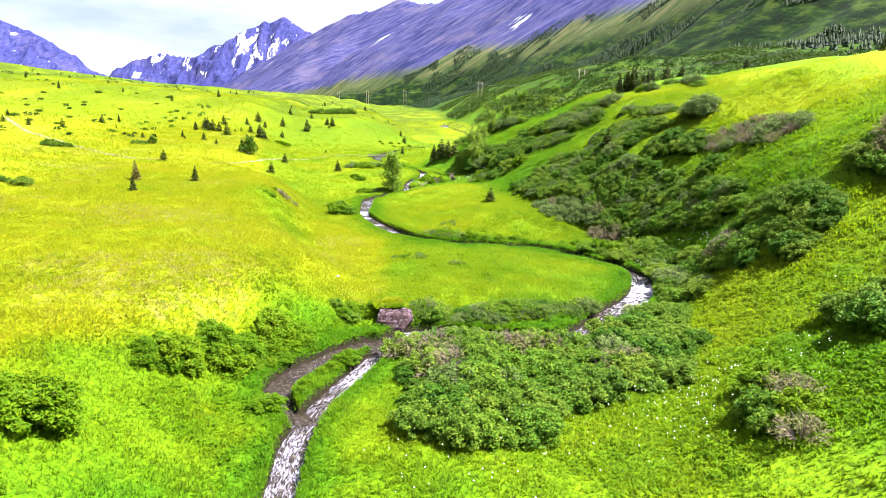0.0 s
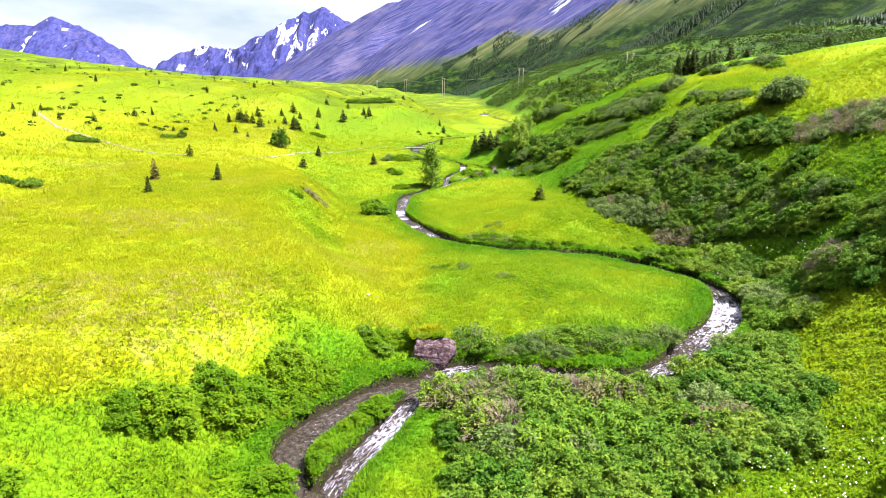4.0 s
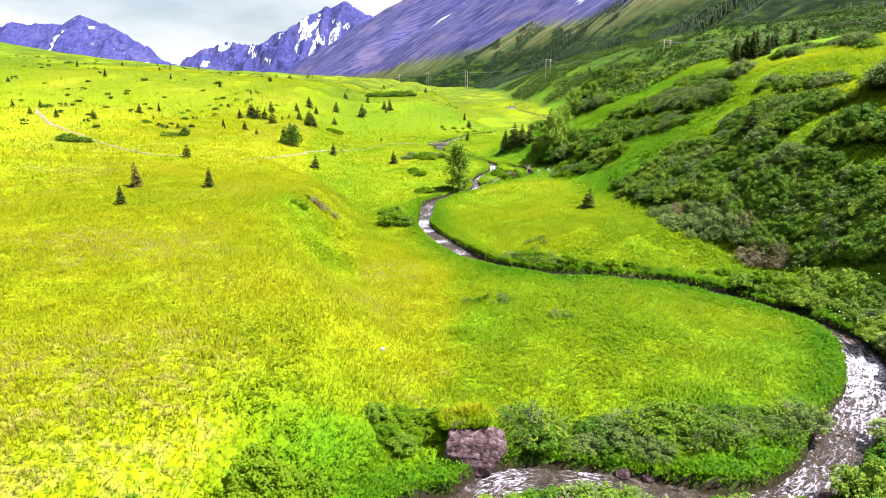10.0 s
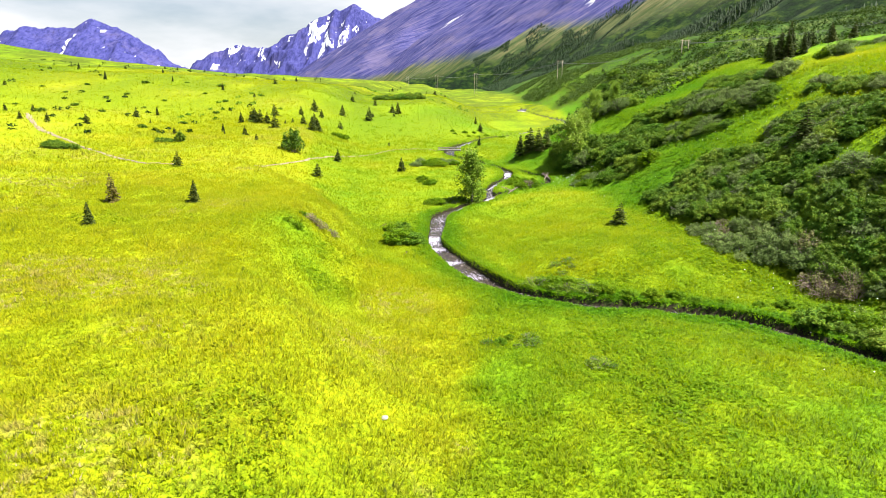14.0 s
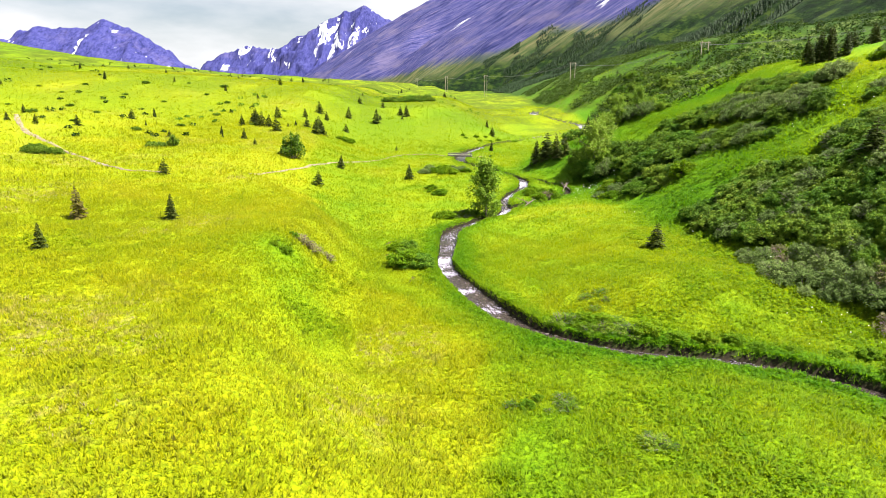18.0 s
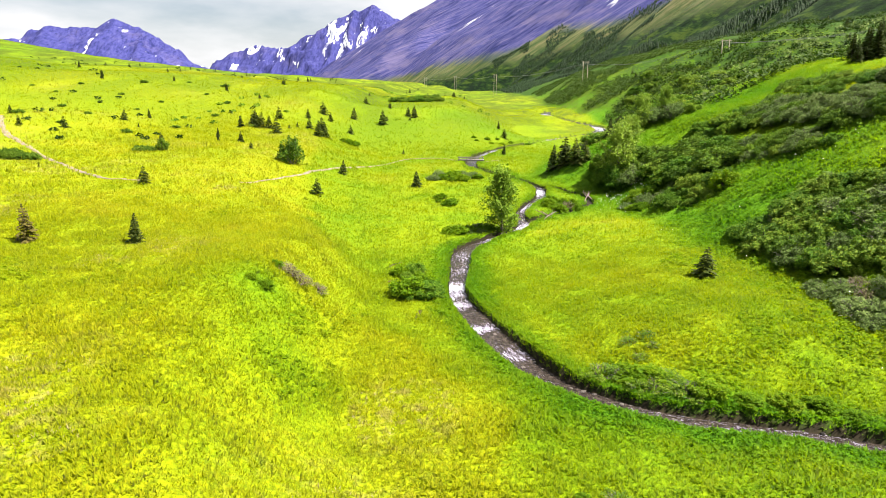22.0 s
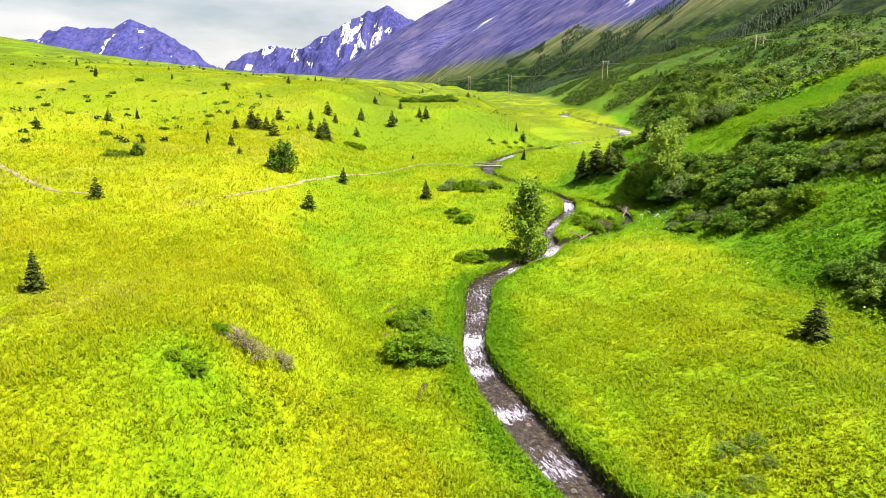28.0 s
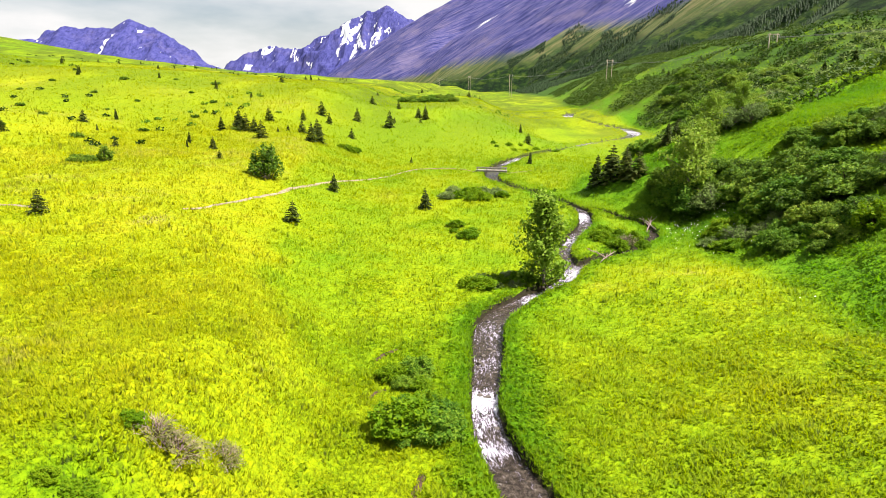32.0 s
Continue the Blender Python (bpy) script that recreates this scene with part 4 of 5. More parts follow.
thicket(ALDERS[:1] + SAGES, 55.6, 114.2, 0.9, 0.9, 0, 0.9, 1.5, "round bushes on the crest")
thicket(ALDERS[:1] + SAGES, 49.4, 84.6, 0.9, 0.9, 0, 0.9, 1.6, "round bushes on the crest")
thicket(WILLOWS + HEATHS[:1], 46.5, 47.5, 2.4, 4.0, 0, 1.5, 1.35, "shrubs high on the hill")
# the grove below the hill
thicket(WILLOWS + SAGES[:1], 29.5, 139, 3.2, 6.5, 25, 1.7, 2.0, "grove below the hill")
thicket(WILLOWS, 33.5, 128.5, 2.8, 6.0, 15, 1.6, 1.8, "grove below the hill")
thicket(ALDERS + SAGES[:1], 27.5, 126, 2.6, 3.6, 30, 1.3, 1.0, "bushes below the grove")
thicket(ALDERS + HEATHS[:1], 17, 129.5, 2.0, 3.4, 20, 1.4, 0.9, "bushes on the islet")
thicket(WILLOWS + ALDERS[:1] + SAGES[:1], 30, 118, 2.4, 5.0, 10, 1.6, 1.3, "shrubs below the hill")
thicket(WILLOWS, 40, 133, 2.6, 7.0, 15, 1.8, 1.4, "thicket high on the hill")
thicket(WILLOWS + SAGES, 36, 160, 6.0, 14, 15, 2.6, 1.6, "thickets up the valley")
thicket(WILLOWS + SAGES, 55, 200, 10.0, 26, -20, 4.2, 1.9, "thickets up the valley")
thicket(WILLOWS, 80, 255, 14, 40, -5, 6.5, 2.4, "thickets up the valley")
thicket(ALDERS, 16, 208, 9, 3, 10, 3.4, 0.6, "bushes by the upper stream")
thicket(ALDERS + SAGES, 3, 153, 4.5, 3.4, 20, 1.6, 0.95, "bushes by the upper stream")
thicket(WILLOWS, -8, 301, 10, 3.5, 0, 2.6, 1.9, "thickets up the valley")
# west side
thicket(ALDERS, -11.6, 37.6, 2.0, 1.0, 38, 0.9, 0.95, "bushes on the west bank")
thicket(ALDERS, -8.6, 40.8, 1.6, 0.9, 40, 0.9, 0.95, "bushes on the west bank")
thicket(ALDERS, -5.4, 44.2, 1.5, 0.9, 40, 0.85, 0.95, "bushes on the west bank")
thicket(ALDERS, -6.6, 42.0, 4.5, 1.2, 38, 0.9, 0.5, "bushes on the west bank")
thicket(ALDERS + WILLOWS[2:3], 0.2, 50.2, 1.8, 1.5, 0, 0.9, 0.6, "bushes by the boulder")
thicket(ALDERS, -15.2, 29.4, 1.6, 1.0, 0, 0.9, 1.15, "bushes on the west bank")
thicket(ALDERS + WILLOWS[2:3], -1.5, 94.8, 1.0, 1.7, 0, 0.7, 1.05, "bushes west of the stream")
thicket(ALDERS[:2] + WILLOWS[2:3], -2.2, 99.0, 1.3, 1.2, 0, 0.8, 0.95, "bushes west of the stream")
thicket(ALDERS + SAGES, 4.0, 116.6, 2.8, 1.2, 20, 1.1, 0.8, "bushes round the poplar")
thicket(HEATHS + ALDERS[:1], -10.0, 86.9, 0.8, 0.4, 0, 0.7, 0.55, "dry tufts on the knoll")
thicket(HEATHS, -8.3, 88.4, 0.4, 0.4, 0, 0.6, 0.45, "dry tufts on the knoll")
thicket(ALDERS[:1], -11.0, 83.5, 0.6, 0.3, 0, 0.6, 0.36, "bushes on the knoll")
thicket(ALDERS, 1.2, 133, 1.2, 3.2, 0, 1.7, 0.7, "bushes west of the stream")
tagged(set_down(TALL, -22.8, 144, 2.0, sink=0.1), group="tall bushes")
tagged(set_down(TALL, -43.5, 146, 1.0, sink=0.1), group="tall bushes")
thicket(ALDERS, -20.5, 192, 2.0, 1.0, 0, 1.2, 1.2, "bushes up the valley")
thicket(WILLOWS[:2], -57, 132, 2.2, 1.6, 0, 1.3, 1.1, "bushes by the trail")
thicket(WILLOWS[:2], -46, 145, 1.2, 0.9, 0, 0.9, 0.75, "bushes on the terrace")
thicket(WILLOWS[:2], -40.2, 80.6, 1.8, 0.9, 0, 1.1, 0.8, "bushes on the terrace")
thicket(WILLOWS[:2], -75, 205, 40, 45, 0, 11, 0.75, "bushes on the terrace", 160)
thicket(SPARSE + ALDERS[:1], 6.2, 68.6, 1.7, 0.9, 0, 0.9, 0.42, "small shrubs in the meander")
thicket(SPARSE, 11.2, 64.4, 0.5, 0.7, 0, 0.7, 0.6, "small shrubs in the meander")
thicket(SPARSE + ALDERS[:1], 13.4, 58.6, 0.3, 1.2, 0, 0.7, 0.38, "small shrubs in the meander")
thicket(SPARSE + ALDERS + SPARSE, 12.6, 79.4, 3.0, 0.9, -25, 0.8, 0.7, "small shrubs by the stream")
thicket(SPARSE, 13, 84.0, 1.0, 2.0, 0, 1.2, 0.36, "small shrubs in the meadow")


def stand(kinds, group, *places):
    """Single trees: x, y, height."""
    for x, y, h in places:
        tagged(set_down(random.choice(kinds), x, y, h, sink=0.02 * h), group=group)


stand([SPRUCES[0]], "spruces on the terrace", (-21.8, 90.6, 2.3), (-26.7, 80.4, 1.9))
stand([RUSTY], "spruces on the terrace", (-29.5, 90.5, 2.9))
stand([SPRUCES[3]], "bushy spruces", (21, 93, 2.4))
stand([SPRUCES[1]], "spruces in the meadow", (-3.2, 144.1, 2.7), (-15.6, 149.5, 2.4))
stand([SPRUCES[3]], "bushy spruces", (-16.5, 131, 2.3), (-33.2, 116.8, 2.1), (-39, 203, 3.0), (-31, 151, 1.2))
stand([SPRUCES[1], SPRUCES[3], SPRUCES[1]], "spruces up the valley", (-41, 190, 3.8), (-42.5, 193, 3.2), (-39.5, 188, 3.4), (-37.5, 187, 3.0), (-44, 188, 2.6), (-34, 180, 3.2), (-26, 184, 3.6), (-27.5, 197, 3.2),
      (-25, 186, 3.0), (-29.5, 192, 2.6), (-31, 219, 3.4), (-24, 228, 3.4), (-15.4, 224, 4.2), (-7, 236, 3.8), (-9, 239, 2.8), (-33, 208, 2.4), (-22, 206, 2.2), (-28, 212, 2.4))
stand(SPRUCES[:2] + SPRUCES[3:], "spruces below the hill", (20.2, 155, 4.4), (21.8, 153, 4.8), (23.2, 151, 4.0), (24.4, 149.5, 3.4), (30, 156, 3.6), (32, 158, 3.0), (33, 160, 3.4), (22.5, 156, 3.4))
stand(SPRUCES[:3], "spruces on the crest", (62.4, 142, 3.4), (64, 142.6, 4.6), (65.4, 142, 5.2), (66.6, 143.4, 4.8), (65, 144.5, 4.4), (68, 142, 3.6), (63.4, 145, 4.0), (71, 146, 3.0), (73, 148, 3.6), (75.5, 146, 3.0), (78, 150, 3.8), (80, 147, 3.0), (74, 112, 2.4), (84, 92, 2.8))
stand([SPRUCES[3]], "bushy spruces", (38.8, 91.4, 3.6))
stand([POPLARS[0]], "poplars", (7.5, 116.6, 7.9))
stand([POPLARS[1]], "poplars", (27.0, 139.5, 8.6), (29.4, 142.5, 6.8), (33.5, 150, 5.6), (38, 152, 4.6))
for _ in range(85):
    u = random.random()
    y = 160 + 520 * u * u
    x = random.uniform(-80 - 0.28 * y, 12 + 0.03 * y)
    if dry_gap(x, y) > 1 and (y > 185 or x < -35):
        tagged(set_down(random.choice(SPRUCES[1:]), x, y, random.uniform(0.9, 2.2) * (1 + 0.5 * u), sink=0.05), group="scattered young spruces")
for _ in range(36):
    y = random.uniform(170, 360)
    x = float(hill_foot(y)) + random.uniform(20, 80)
    tagged(set_down(random.choice(SPRUCES[:3]), x, y, random.uniform(2.0, 3.4), sink=0.05), group="spruces on the hill")
for ob in PATTERNS:
    for o in (*ob.children_recursive, ob):
        bpy.data.objects.remove(o)


# ---- grass and flowers ----
def tufts(name, label, rng, x, y, size, blades, material, category="grass", floor_at=-99.0):
    """Tufts of broad blades at the places x, y: each blade a bent leaf."""
    z = np.maximum(height(x, y), floor_at)
    keep = z > water_level(y) + 0.12
    x, y, z, size = x[keep], y[keep], z[keep], size[keep]
    n = len(x)
    v = []
    for k in range(blades):
        a = rng.uniform(0, math.tau, n)
        lean, s = rng.uniform(0.15, 1.0, n), size * rng.uniform(0.6, 1.3, n)
        out = np.stack([np.cos(a) * np.sin(lean), np.sin(a) * np.sin(lean), np.cos(lean)], -1)
        side = np.stack([-np.sin(a), np.cos(a), np.zeros(n)], -1) * (s * rng.uniform(0.10, 0.20, n))[:, None]
        root = np.stack([x, y, z], -1) + np.stack([np.cos(a), np.sin(a), np.zeros(n)], -1) * (0.25 * s)[:, None]
        v += [root - side, root + side, root + out * s[:, None] - np.array([0, 0, 0.12]) * s[:, None]]
    v = np.stack(v, 1).reshape(-1, 3)
    me = big_mesh(name, v, np.arange(n * blades * 3).reshape(-1, 3), material)
    if material is GRASS:
        zoned(me, x, y, blades * 3)
    return tagged(new(name, me), label, category, kind="stuff")


rng = np.random.default_rng(77)


def strewn(count, x0, x1, y0, y1):
    return rng.uniform(x0, x1, count), rng.uniform(y0, y1, count)


for label, count, box, low, high in (("lush short meadow grass and herbs of the valley floor", 240000, (-8, 34, 22, 104), 0.12, 0.26), ("yellow-green grass and herbs of the terrace", 175000, (-38, -8, 24, 104), 0.12, 0.25),
                                     ("meadow grass farther up the valley", 90000, (-60, 34, 104, 200), 0.18, 0.38), ("tall grass and herbs on the hillside", 140000, (34, 62, 26, 150), 0.15, 0.34),
                                     ("grass and low herbs of the far terrace", 45000, (-190, -38, 60, 330), 0.3, 0.6), ("grass and low herbs far up the valley", 45000, (-60, 120, 150, 420), 0.3, 0.6)):
    x, y = strewn(count, *box)
    x, y = x + rng.normal(0, 5, count), y + rng.normal(0, 5, count)  # thinning out at the edges
    tufts("meadow_grass", label, rng, x, y, rng.uniform(low, high, count) * (1 + 0.35 * wave(x, y, 31, 1.6)), 3 if box[3] > 160 else 4, GRASS)


def herbs(label, count, box, limit, low, high, material, sprigs=14):
    """Low broad-leaved herbs in drifts: small heaps of leaves."""
    x, y = strewn(count, *box)
    edge = np.where(x > 10, smooth(-7, 3, x - hill_foot(y)), 0) + 0.8 * smooth(4, 0.6, np.minimum(stream_gap(x, y), 9))
    keep = (0.62 * wave(x, y, 71, 7.0) + 0.4 * wave(x, y, 72, 2.4) + edge > limit) & (stream_gap(x, y) > 0.25)
    x, y = x[keep], y[keep]
    n = len(x)
    d = rng.normal(size=(n, sprigs, 3))
    d /= np.linalg.norm(d, axis=2)[:, :, None]
    size = rng.uniform(low, high, n)[:, None, None]
    p = np.stack([x, y, height(x, y)], -1)[:, None] + d * size * np.array([1, 1, 0.4]) + np.array([0, 0, 0.55]) * size
    v, f = sprays(rng, p.reshape(-1, 3), 0.12)
    me = big_mesh("herbs", v, f, material)
    zoned(me, x, y, sprigs * 3)
    tagged(new("herbs", me), label, "herbs", kind="stuff")


def fringe(count, line, low, high, label):
    """Long grass that hangs over the edge of the water."""
    k = rng.integers(0, len(line), count)
    a, r = rng.uniform(0, math.tau, count), line[k, 2] * 0.5 + rng.uniform(0.1, 0.75, count)
    x, y = line[k, 0] + np.cos(a) * r + rng.normal(0, 0.12, count), line[k, 1] + np.sin(a) * r + rng.normal(0, 0.12, count)
    keep = (stream_gap(x, y) > 0.02) & (stream_gap(x, y) < 0.8)
    x, y = x[keep], y[keep]
    tufts("bank_grass", label, rng, x, y, rng.uniform(low, high, len(x)), 4, GRASS)


fringe(26000, STREAM_LINE[:int(len(STREAM_LINE) * 0.9)], 0.15, 0.3, "long grass hanging over the banks of the stream")
fringe(5000, np.vstack([SIDE_LINE, BACK_LINE]), 0.15, 0.3, "long grass along the side channels")
herbs("bright broad-leaved herbs along the stream and the banks", 17000, (-16, 36, 24, 104), 0.5, 0.14, 0.36, HERB)
herbs("low leafy herbs in clumps over the meadow", 22000, (2, 30, 24, 104), 0.12, 0.08, 0.2, HERB, 10)
herbs("tall herbs between the shrubs of the hillside", 17000, (24, 64, 24, 160), 0.65, 0.22, 0.5, HERB)
herbs("low herbs of the terrace", 9000, (-45, -6, 24, 120), 0.5, 0.12, 0.3, HERB)
herbs("herbs along the upper stream", 10000, (-16, 34, 104, 215), 0.6, 0.2, 0.5, HERB)


# straw tufts on the terrace, a few to a spot
sx, sy = strewn(26000, -46, 8, 34, 118)
keep = strawness(sx, sy) * rng.uniform(0.3, 1.0, len(sx)) > 0.45
sx, sy = sx[keep], sy[keep]
tufts("straw_tufts", "pale dry straw tufts scattered over the terrace", rng, sx, sy, rng.uniform(0.10, 0.22, len(sx)), 5, STRAW)
# turf over the boulder
sx, sy = rng.uniform(1.75, 3.9, 900), rng.uniform(48.75, 50.3, 900)
tufts("turf", "long yellow-green turf overhanging the boulder", rng, sx, sy, rng.uniform(0.2, 0.42, 900), 5, GRASS, floor_at=1.72)


def umbels(label, x, y, spread):
    """White flower heads on thin stems."""
    n = len(x)
    z = height(x, y)
    keep = z > water_level(y) + 0.25
    x, y, z = x[keep], y[keep], z[keep]
    n = len(x)
    z = z + rng.uniform(0.45, 0.8, n)
    r = spread * rng.uniform(0.6, 1.2, n)
    v = [np.stack([x, y, z + 0.03], -1)]
    for k in range(6):
        a = math.tau * k / 6
        v.append(np.stack([x + np.cos(a) * r, y + np.sin(a) * r, z - rng.uniform(0, 0.05, n)], -1))
    v = np.stack(v, 1).reshape(-1, 3)
    i = np.arange(n)[:, None] * 7
    f = np.concatenate([i + np.array([0, 1 + k, 1 + (k + 1) % 6]) for k in range(6)])
    tagged(new("white_flowers", big_mesh("white_flowers", v, f, PETAL)), label, "flowers", kind="stuff")


for label, count, (cx, cy, sx, sy), spread in (("white cow parsnip flowers below the thicket", 260, (36, 66, 3.5, 6), 0.045), ("white cow parsnip flowers on the slope", 150, (27, 131, 3, 4), 0.05),
                                               ("white cow parsnip flowers in the near meadow", 150, (20.0, 31.0, 3.6, 2.4), 0.04), ("white flowers on the hillside", 160, (42, 88, 6, 18), 0.05), ("white flowers below the bend", 40, (5, 27, 4, 2.5), 0.045)):
    umbels(label, rng.normal(cx, sx, count), rng.normal(cy, sy, count), spread)


def far_conifers(count):
    """Dark woods on the lower mountainside: small ragged cones in drifts."""
    y = rng.uniform(80, 2300, count * 6)
    up = rng.uniform(28, 150, count * 6)
    x = np.interp(y, [150, 1000, 1800, 2400], [950, 850, 600, 300]) - (440 - up) / 0.60 + rng.uniform(-60, 60, count * 6)
    z = np.maximum(east_rise(x, y), land(x, y))
    drift = wave(x + 0.5 * y, y * 0.35, 41, 60) + 0.6 * wave(x, y * 0.5, 42, 24)
    keep = (drift > np.where(y < 800, 0.0, 0.2) + (z - 60) * 0.004) & (z < 175) & (x > 110)
    x, y, z = x[keep][:count], y[keep][:count], z[keep][:count]
    n = len(x)
    h, v, f = rng.uniform(2.2, 5.2, n), [], []
    sides = 5
    for lo, hi, w in ((0.0, 0.62, 0.30), (0.35, 1.0, 0.20)):
        v.append(np.stack([x, y, z + h * hi], -1))
        for k in range(sides):
            a = math.tau * k / sides + rng.uniform(-0.4, 0.4, n)
            r = h * w * rng.uniform(0.6, 1.2, n)
            v.append(np.stack([x + np.cos(a) * r, y + np.sin(a) * r, z + h * lo + rng.uniform(-0.3, 0.3, n)], -1))
    v = np.stack(v, 1).reshape(-1, 3)
    i = np.arange(n)[:, None] * 2 * (sides + 1)
    f = np.concatenate([i + c * (sides + 1) + np.array([0, 1 + k, 1 + (k + 1) % sides]) for c in (0, 1) for k in range(sides)])
    tagged(new("far_woods", big_mesh("far_woods", v, f, DARK_WOOD)), "dark conifer woods in drifts on the mountainside", "woods", kind="stuff")


far_conifers(19000)


def far_bushes(name, label, x, y, size, material, leaves=28):
    """Low bushes far off, joined: each a loose heap of leaf sprays."""
    n = len(x)
    d = rng.normal(size=(n, leaves, 3))
    d /= np.linalg.norm(d, axis=2)[:, :, None]
    d *= rng.uniform(0.6, 1.0, (n, leaves, 1))
    p = np.stack([x, y, height(x, y)], -1)[:, None] + d * size[:, None, None] * np.array([1.0, 1.0, 0.55]) + np.array([0, 0, 0.35]) * size[:, None, None]
    v, f = sprays(rng, p.reshape(-1, 3), 0.42)
    tagged(new(name, big_mesh(name, v, f, material)), label, "bushes", kind="stuff")


def drifts(count, x0, x1, y0, y1, seed, limit, across=30.0):
    x, y = strewn(count, x0, x1, y0, y1)
    u, v = 0.8 * x + 0.6 * y, 0.8 * y - 0.6 * x  # the drifts run aslant, along the slope
    keep = wave(u, v * 0.35, seed, across) + 0.5 * wave(x, y, seed + 1, across * 0.4) > limit
    return x[keep], y[keep]


# the darkest bushes carry their own shade in the leaf colour
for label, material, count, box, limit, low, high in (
        ("low dark bushes dotted over the terrace", SHADED_BUSH, 520, (-260, -45, 120, 560), 0.25, 0.5, 1.3),
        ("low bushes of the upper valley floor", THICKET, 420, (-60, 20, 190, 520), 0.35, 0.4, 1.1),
        ("dark thickets along the eastern slope", SHADED_BUSH, 34000, (32, 215, 150, 700), 0.0, 0.9, 2.3),
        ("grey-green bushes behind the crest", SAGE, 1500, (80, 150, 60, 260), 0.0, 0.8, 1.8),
        ("dark bushes behind the crest", SHADED_BUSH, 2400, (80, 160, 60, 300), 0.0, 0.8, 2.0)):
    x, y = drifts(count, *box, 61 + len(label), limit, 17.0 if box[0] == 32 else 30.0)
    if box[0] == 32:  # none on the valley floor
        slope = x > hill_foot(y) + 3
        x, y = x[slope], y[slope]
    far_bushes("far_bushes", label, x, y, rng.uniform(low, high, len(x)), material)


# ---- rocks, trail, bridge, poles ----
def boulder(name, seed, sx, sy, sz, material, label="", category="boulder", cuts=3, rough=0.22, flat=0.78):
    bm = bmesh.new()
    bmesh.ops.create_icosphere(bm, subdivisions=cuts, radius=1)
    for v in bm.verts:
        p = v.co.copy()
        k = 1 + rough * (noise.noise(p * 1.1 + Vector((seed, 0, 0))) + 0.5 * noise.noise(p * 2.7 + Vector((0, seed, 0))))
        p = p * k
        for q in (Vector((0.6, -0.7, 0.4)), Vector((-0.8, -0.3, 0.5)), Vector((0.1, 0.3, 0.95)), Vector((0.2, -0.95, -0.1))):
            d = p.dot(q.normalized()) - flat
            if d > 0:
                p -= q.normalized() * d * 0.92
        v.co = Vector((p.x * sx, p.y * sy, p.z * sz))
    me = bpy.data.meshes.new(name)
    bm.to_mesh(me)
    bm.free()
    me.materials.append(material)
    ob = new(name, me)
    return tagged(ob, label, category) if label else ob


def split_block():
    """A split, tilted block with broken faces."""
    bm = bmesh.new()
    for p in ((-1.4, -0.35, 0.85), (1.45, -0.2, 0.8), (-1.25, -0.75, 0.35), (1.1, -0.7, 0.3), (-1.45, -1.1, -1.0), (0.2, -1.0, -1.1), (-0.5, -1.05, -0.45), (1.0, 0.9, -0.9), (-1.3, 1.0, -0.9), (-1.1, 0.9, 1.1), (1.2, 0.9, 0.9)):
        bm.verts.new(p)
    bmesh.ops.convex_hull(bm, input=bm.verts[:])
    bmesh.ops.bevel(bm, geom=bm.edges[:], offset=0.07, segments=1, affect="EDGES")
    bmesh.ops.triangulate(bm, faces=bm.faces[:])
    for _ in range(3):
        bmesh.ops.subdivide_edges(bm, edges=[e for e in bm.edges if e.calc_length() > 0.16], cuts=1)
        bmesh.ops.triangulate(bm, faces=bm.faces[:])
    bm.normal_update()
    for v in bm.verts:
        p = v.co
        step = 0.10 * noise.noise(p * 1.6) + 0.06 * noise.noise(Vector((p.x * 1.5, p.y * 3, p.z * 7))) + 0.03 * noise.noise(p * 9)
        v.co = p + v.normal * step
    me = bpy.data.meshes.new("boulder")
    bm.to_mesh(me)
    bm.free()
    me.materials.append(ROCK)
    return tagged(new("boulder", me), "large split reddish-purple boulder in the stream bank, grass on top", "boulder")


big = split_block()
big.matrix_basis = pose(3.3, 48.3, 0.55, 8, 5, -10)
big.scale = (1.05, 1.05, 1.1)
for x, y, s in ((10.2, 47.3, 0.55), (11.2, 46.9, 0.4), (18.6, 45.0, 0.5), (17.6, 44.2, 0.35), (2.0, 47.6, 0.4)):
    r = boulder("rock", x, s, s * 0.8, s * 0.6, ROCK, "reddish-grey rock at the edge of the stream", "rock", 2)
    r.matrix_basis = pose(x, y, float(water_level(y)) + 0.05, 0, 0, 40 * x)
pale = boulder("stone", 9, 0.17, 0.13, 0.12, plain("pale_stone", (0.45, 0.44, 0.42), (0.65, 0.64, 0.62), 5), "pale stone lying in the meadow grass", "stone", 2)
pale.matrix_basis = pose(-1.5, 57.3, ground_at(-1.5, 57.3) + 0.12, 5, 0, 30)
stones = [boulder("stone", 20 + k, 0.22, 0.17, 0.13, STONE, "wet grey stone in the stream bed", "stone", 2) for k in range(4)]
random.seed(8)
for _ in range(130):
    x, y, w = STREAM_LINE[random.randrange(12, len(STREAM_LINE) - 60)]
    x, y = x + random.uniform(-0.5, 0.5) * w, y + random.uniform(-0.5, 0.5) * w
    if dry_gap(x, y) < 0.12:
        s = random.uniform(0.35, 1.0)
        made = copy_thing(random.choice(stones), pose(x, y, float(water_level(y)) - 0.03 * s, random.uniform(-20, 20), 0, random.uniform(0, 360)))
        made.scale = (s, s, s)
        tagged(made, group="stones in the stream")
for o in stones:
    bpy.data.objects.remove(o)


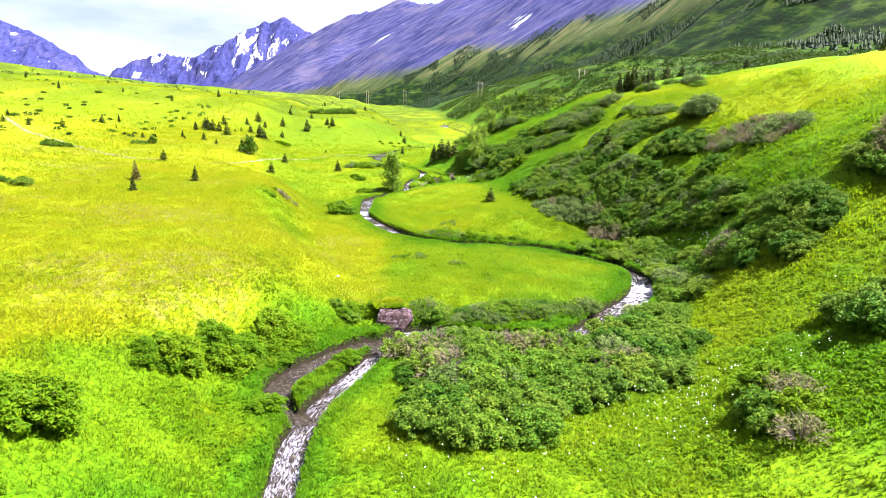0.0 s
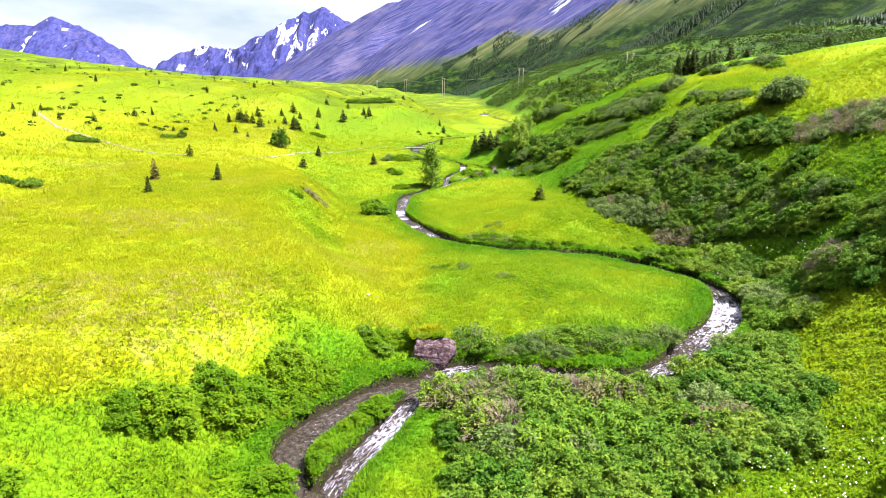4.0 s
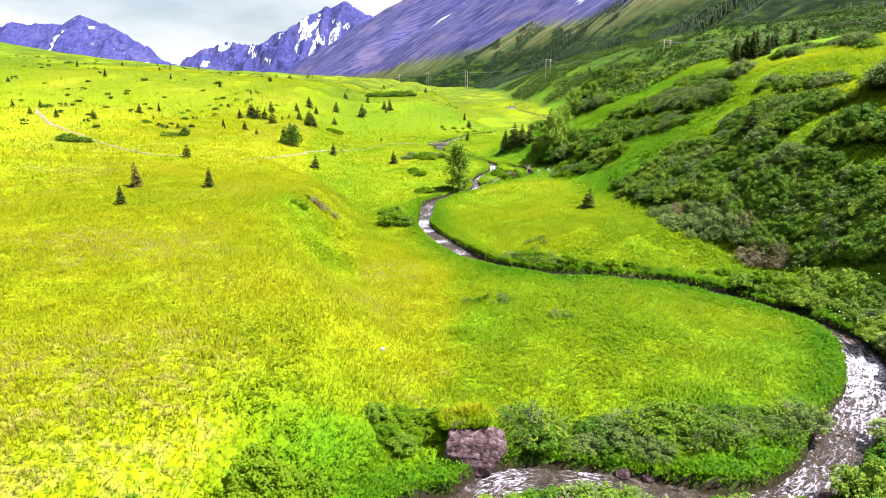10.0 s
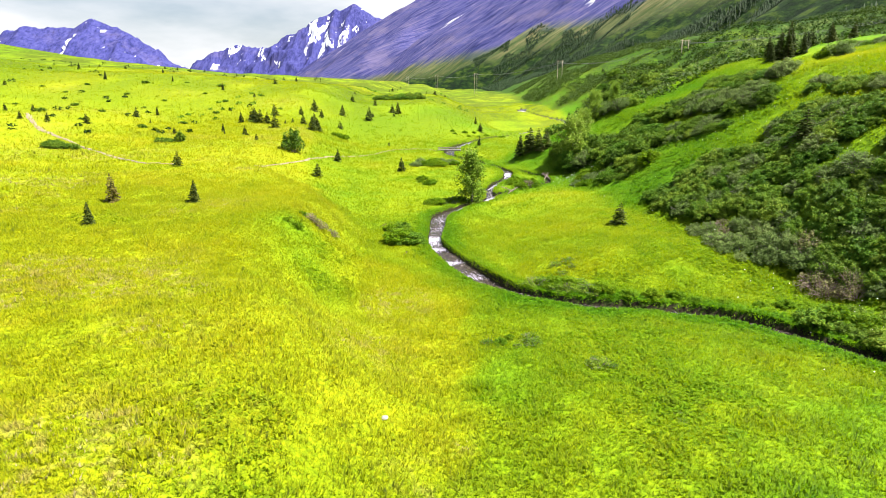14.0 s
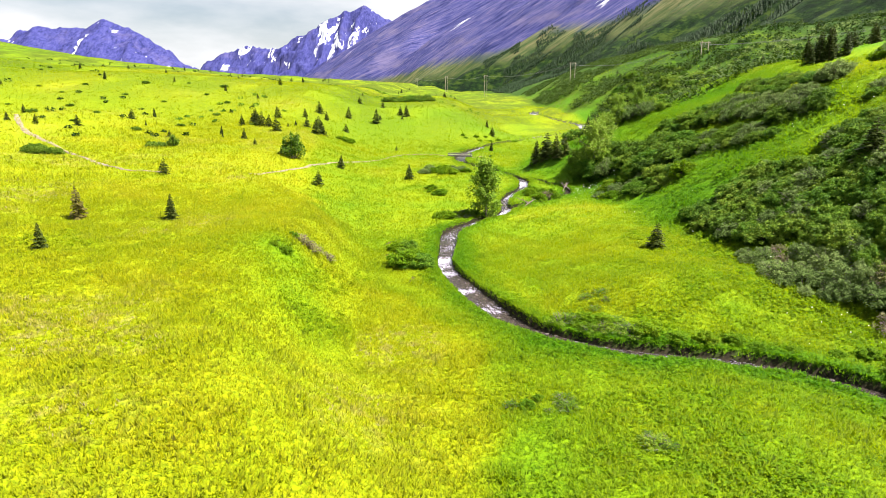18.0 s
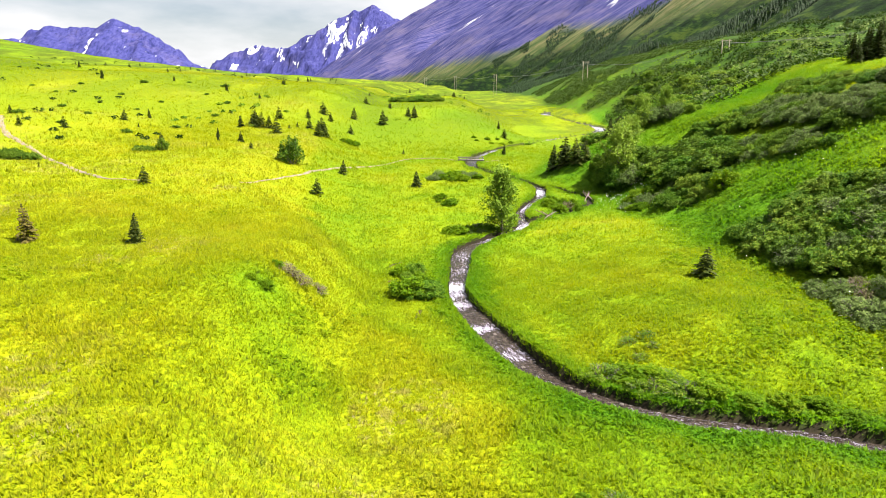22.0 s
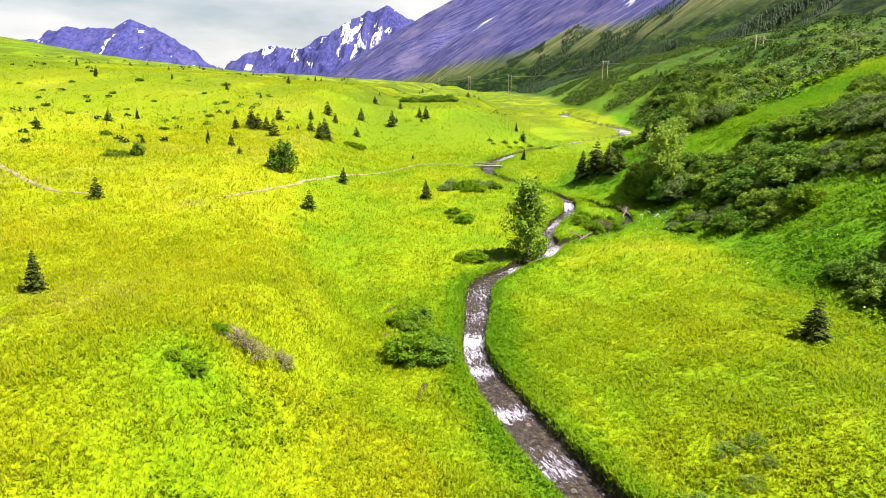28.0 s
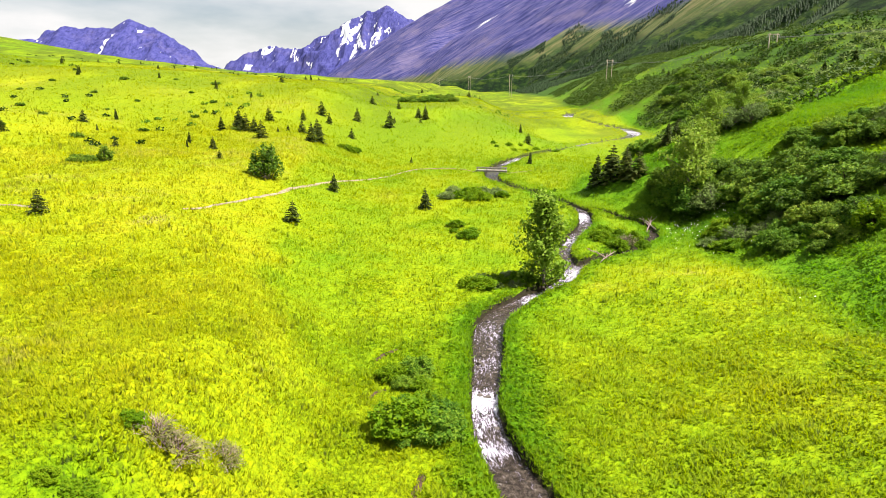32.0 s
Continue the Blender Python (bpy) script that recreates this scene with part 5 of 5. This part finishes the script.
def ribbon(name, knots, lift, material, label):
    line = curve_points(knots, 14)
    d = np.gradient(line[:, :2], axis=0)
    d /= np.linalg.norm(d, axis=1)[:, None]
    side = np.stack([d[:, 1], -d[:, 0]], -1)
    rows = []
    for k in (-1, -0.5, 0, 0.5, 1):
        p = line[:, :2] + side * (0.5 * k * line[:, 2:3] * (1 + 0.4 * wave(line[:, 0] + 9 * k, line[:, 1], 51, 1.6))[:, None])
        rows.append(np.column_stack([p, height(p[:, 0], p[:, 1]) + lift * (1 - 0.8 * abs(k))]))
    v = np.stack(rows, 1).reshape(-1, 3)
    i = (np.arange(len(line) - 1)[:, None] * 5 + np.arange(4)[None]).ravel()
    return tagged(new(name, big_mesh(name, v, np.stack([i, i + 1, i + 6, i + 5], -1), material, True)), label, "trail", kind="structure")


TRAIL = "narrow trodden trail of pale sandy earth through the meadow"
ribbon("trail", [(-86, 172, 0.9), (-78, 160, 1.0), (-71, 151, 1.0), (-65, 145, 0.9), (-55, 134, 0.7), (-47.5, 127.5, 0.75), (-42.5, 123, 0.7), (-38.5, 120.2, 0.4), (-34, 119.2, 0.2)], 0.13, EARTH, TRAIL)
ribbon("trail", [(-24.5, 123.5, 0.15), (-23, 130, 0.25), (-20.4, 138.5, 0.45), (-19.2, 145, 0.55), (-16.8, 155, 0.55), (-12, 167, 0.45), (-6.5, 177, 0.45), (-0.5, 178.2, 0.3), (4.2, 176.2, 0.5)], 0.13, EARTH, TRAIL)
ribbon("trail", [(9.6, 175.0, 0.4), (14, 176, 0.25)], 0.1, EARTH, TRAIL)


def box_mesh(name, sx, sy, sz, material, bevel=0.01):
    bm = bmesh.new()
    bmesh.ops.create_cube(bm, size=1)
    bmesh.ops.scale(bm, vec=(sx, sy, sz), verts=bm.verts)
    bmesh.ops.bevel(bm, geom=bm.edges[:], offset=bevel, segments=1, affect="EDGES")
    me = bpy.data.meshes.new(name)
    bm.to_mesh(me)
    bm.free()
    me.materials.append(material)
    return me


MUDDY = "dark muddy hollow in the grass beside the stream"
ribbon("bare_earth", [(-1.5, 89.2, 0.25), (-1.3, 90.0, 0.35), (-1.1, 90.9, 0.3)], 0.06, MUD, MUDDY)
ribbon("bare_earth", [(-4.2, 97.0, 0.2), (-3.9, 97.6, 0.3), (-3.4, 98.0, 0.2)], 0.06, MUD, MUDDY)
ribbon("bare_earth", [(-4.3, 101.2, 0.15), (-3.8, 102.0, 0.3), (-3.2, 102.8, 0.15)], 0.06, MUD, MUDDY)


def dead_branch(seed, x, y, long, turn):
    """A fallen, forked and leafless branch."""
    r = random.Random(seed)
    p = [Vector((0, 0, 0)), Vector((0.3 * long, 0.05, 0.16 * long)), Vector((0.65 * long, -0.05, 0.34 * long)), Vector((long, 0.1, 0.42 * long))]
    pieces = [tube(p, [0.07, 0.055, 0.04, 0.015], 6)]
    for k in range(7):
        a = p[1].lerp(p[3], r.random())
        b = a + Vector((r.uniform(0, 0.5), r.uniform(-0.5, 0.5), r.uniform(0.1, 0.6))) * long * 0.55
        pieces.append(tube([a, a.lerp(b, 0.5) + Vector((0, 0, 0.05)), b], [0.03, 0.018, 0.006], 4))
    ob = new("dead_branch", joined("dead_branch", pieces, DEAD))
    ob.matrix_basis = pose(x, y, ground_at(x, y) - 0.02, 0, 0, turn)
    return tagged(ob, "bare grey fallen branch by the stream", "branch", "fallen branches")


dead_branch(1, 13.2, 122.0, 2.2, 30)
dead_branch(2, 14.4, 122.8, 1.8, 160)
dead_branch(3, 21.0, 133.6, 2.4, 60)
dead_branch(4, 22.6, 135.4, 2.0, 120)
dead_branch(5, 17.5, 127.2, 1.5, 200)
bridge = new("footbridge")
tagged(bridge, "small weathered plank footbridge across the stream", "bridge")
bridge.matrix_basis = pose(6.9, 175.6, float(water_level(175.6)) + 0.85, 0, 0, -8)
board, beam, post_me = box_mesh("deck_plank", 0.26, 1.3, 0.06, PLANK), box_mesh("beam", 5.4, 0.18, 0.28, PLANK, 0.02), box_mesh("rail_post", 0.1, 0.1, 0.62, PLANK)
for k in range(19):
    part("deck_plank", board, bridge, m=pose(-2.52 + 0.28 * k, 0, 0.17, 0, 0, random.uniform(-1, 1)))
for s in (-0.5, 0.5):
    part("beam", beam, bridge, m=pose(0, s, 0))
    part("curb_rail", box_mesh("curb_rail", 5.3, 0.1, 0.1, PLANK), bridge, m=pose(0, s * 1.18, 0.56))
    for k in (-2.4, -0.8, 0.8, 2.4):
        part("rail_post", post_me, bridge, m=pose(k, s * 1.18, 0.22))


def power_pole(x, y, top, turn):
    """An H-frame: two poles, a crossarm and hanging insulators."""
    base = float(land(x, y))
    h = top - base
    thing = new("power_pole")
    tagged(thing, "two-legged wooden power pole with a crossarm", "utility pole", "power poles along the valley")
    thing.matrix_basis = pose(x, y, base, 0, 0, turn)
    legs = joined("leg", [tube([Vector((0, 0, -0.6)), Vector((0, 0, h))], [0.2, 0.15], 8)], POLE, True)
    for s in (-1.4, 1.4):
        part("leg", legs, thing, m=pose(s, 0, 0))
    part("crossarm", box_mesh("crossarm", 4.4, 0.2, 0.22, POLE, 0.02), thing, m=pose(0, 0, h - 0.5))
    hang = joined("insulator", [tube([Vector((0, 0, 0)), Vector((0, 0, -0.35)), Vector((0, 0, -0.75))], [0.07, 0.11, 0.06], 6)], GLAZE)
    for s in (-2.0, 0, 2.0):
        part("insulator", hang, thing, m=pose(s, 0, h - 0.66))
    return [thing.matrix_basis @ Vector((s, 0, h - 1.4)) for s in (-2.0, 0, 2.0)]


POLES = [(131, 140, 41.0), (104.7, 281.9, 38.4), (84.7, 416.1, 38.0), (66.0, 790.0, 44.0), (24.0, 960.0, 48.0), (-22.0, 1130.0, 51.0)]
ends = [power_pole(x, y, top, 10) for x, y, top in POLES]
for a, b in zip(ends[:-1], ends[1:]):
    for p, q in zip(a, b):
        run = []
        for k in range(13):
            u = k / 12
            run.append(p.lerp(q, u) - Vector((0, 0, 3.2 * 4 * u * (1 - u))))
        tagged(new("power_wire", joined("power_wire", [tube(run, [0.035] * 13, 3)], WIRE)), "thin sagging power wire between wooden poles", "wire", "power wires")
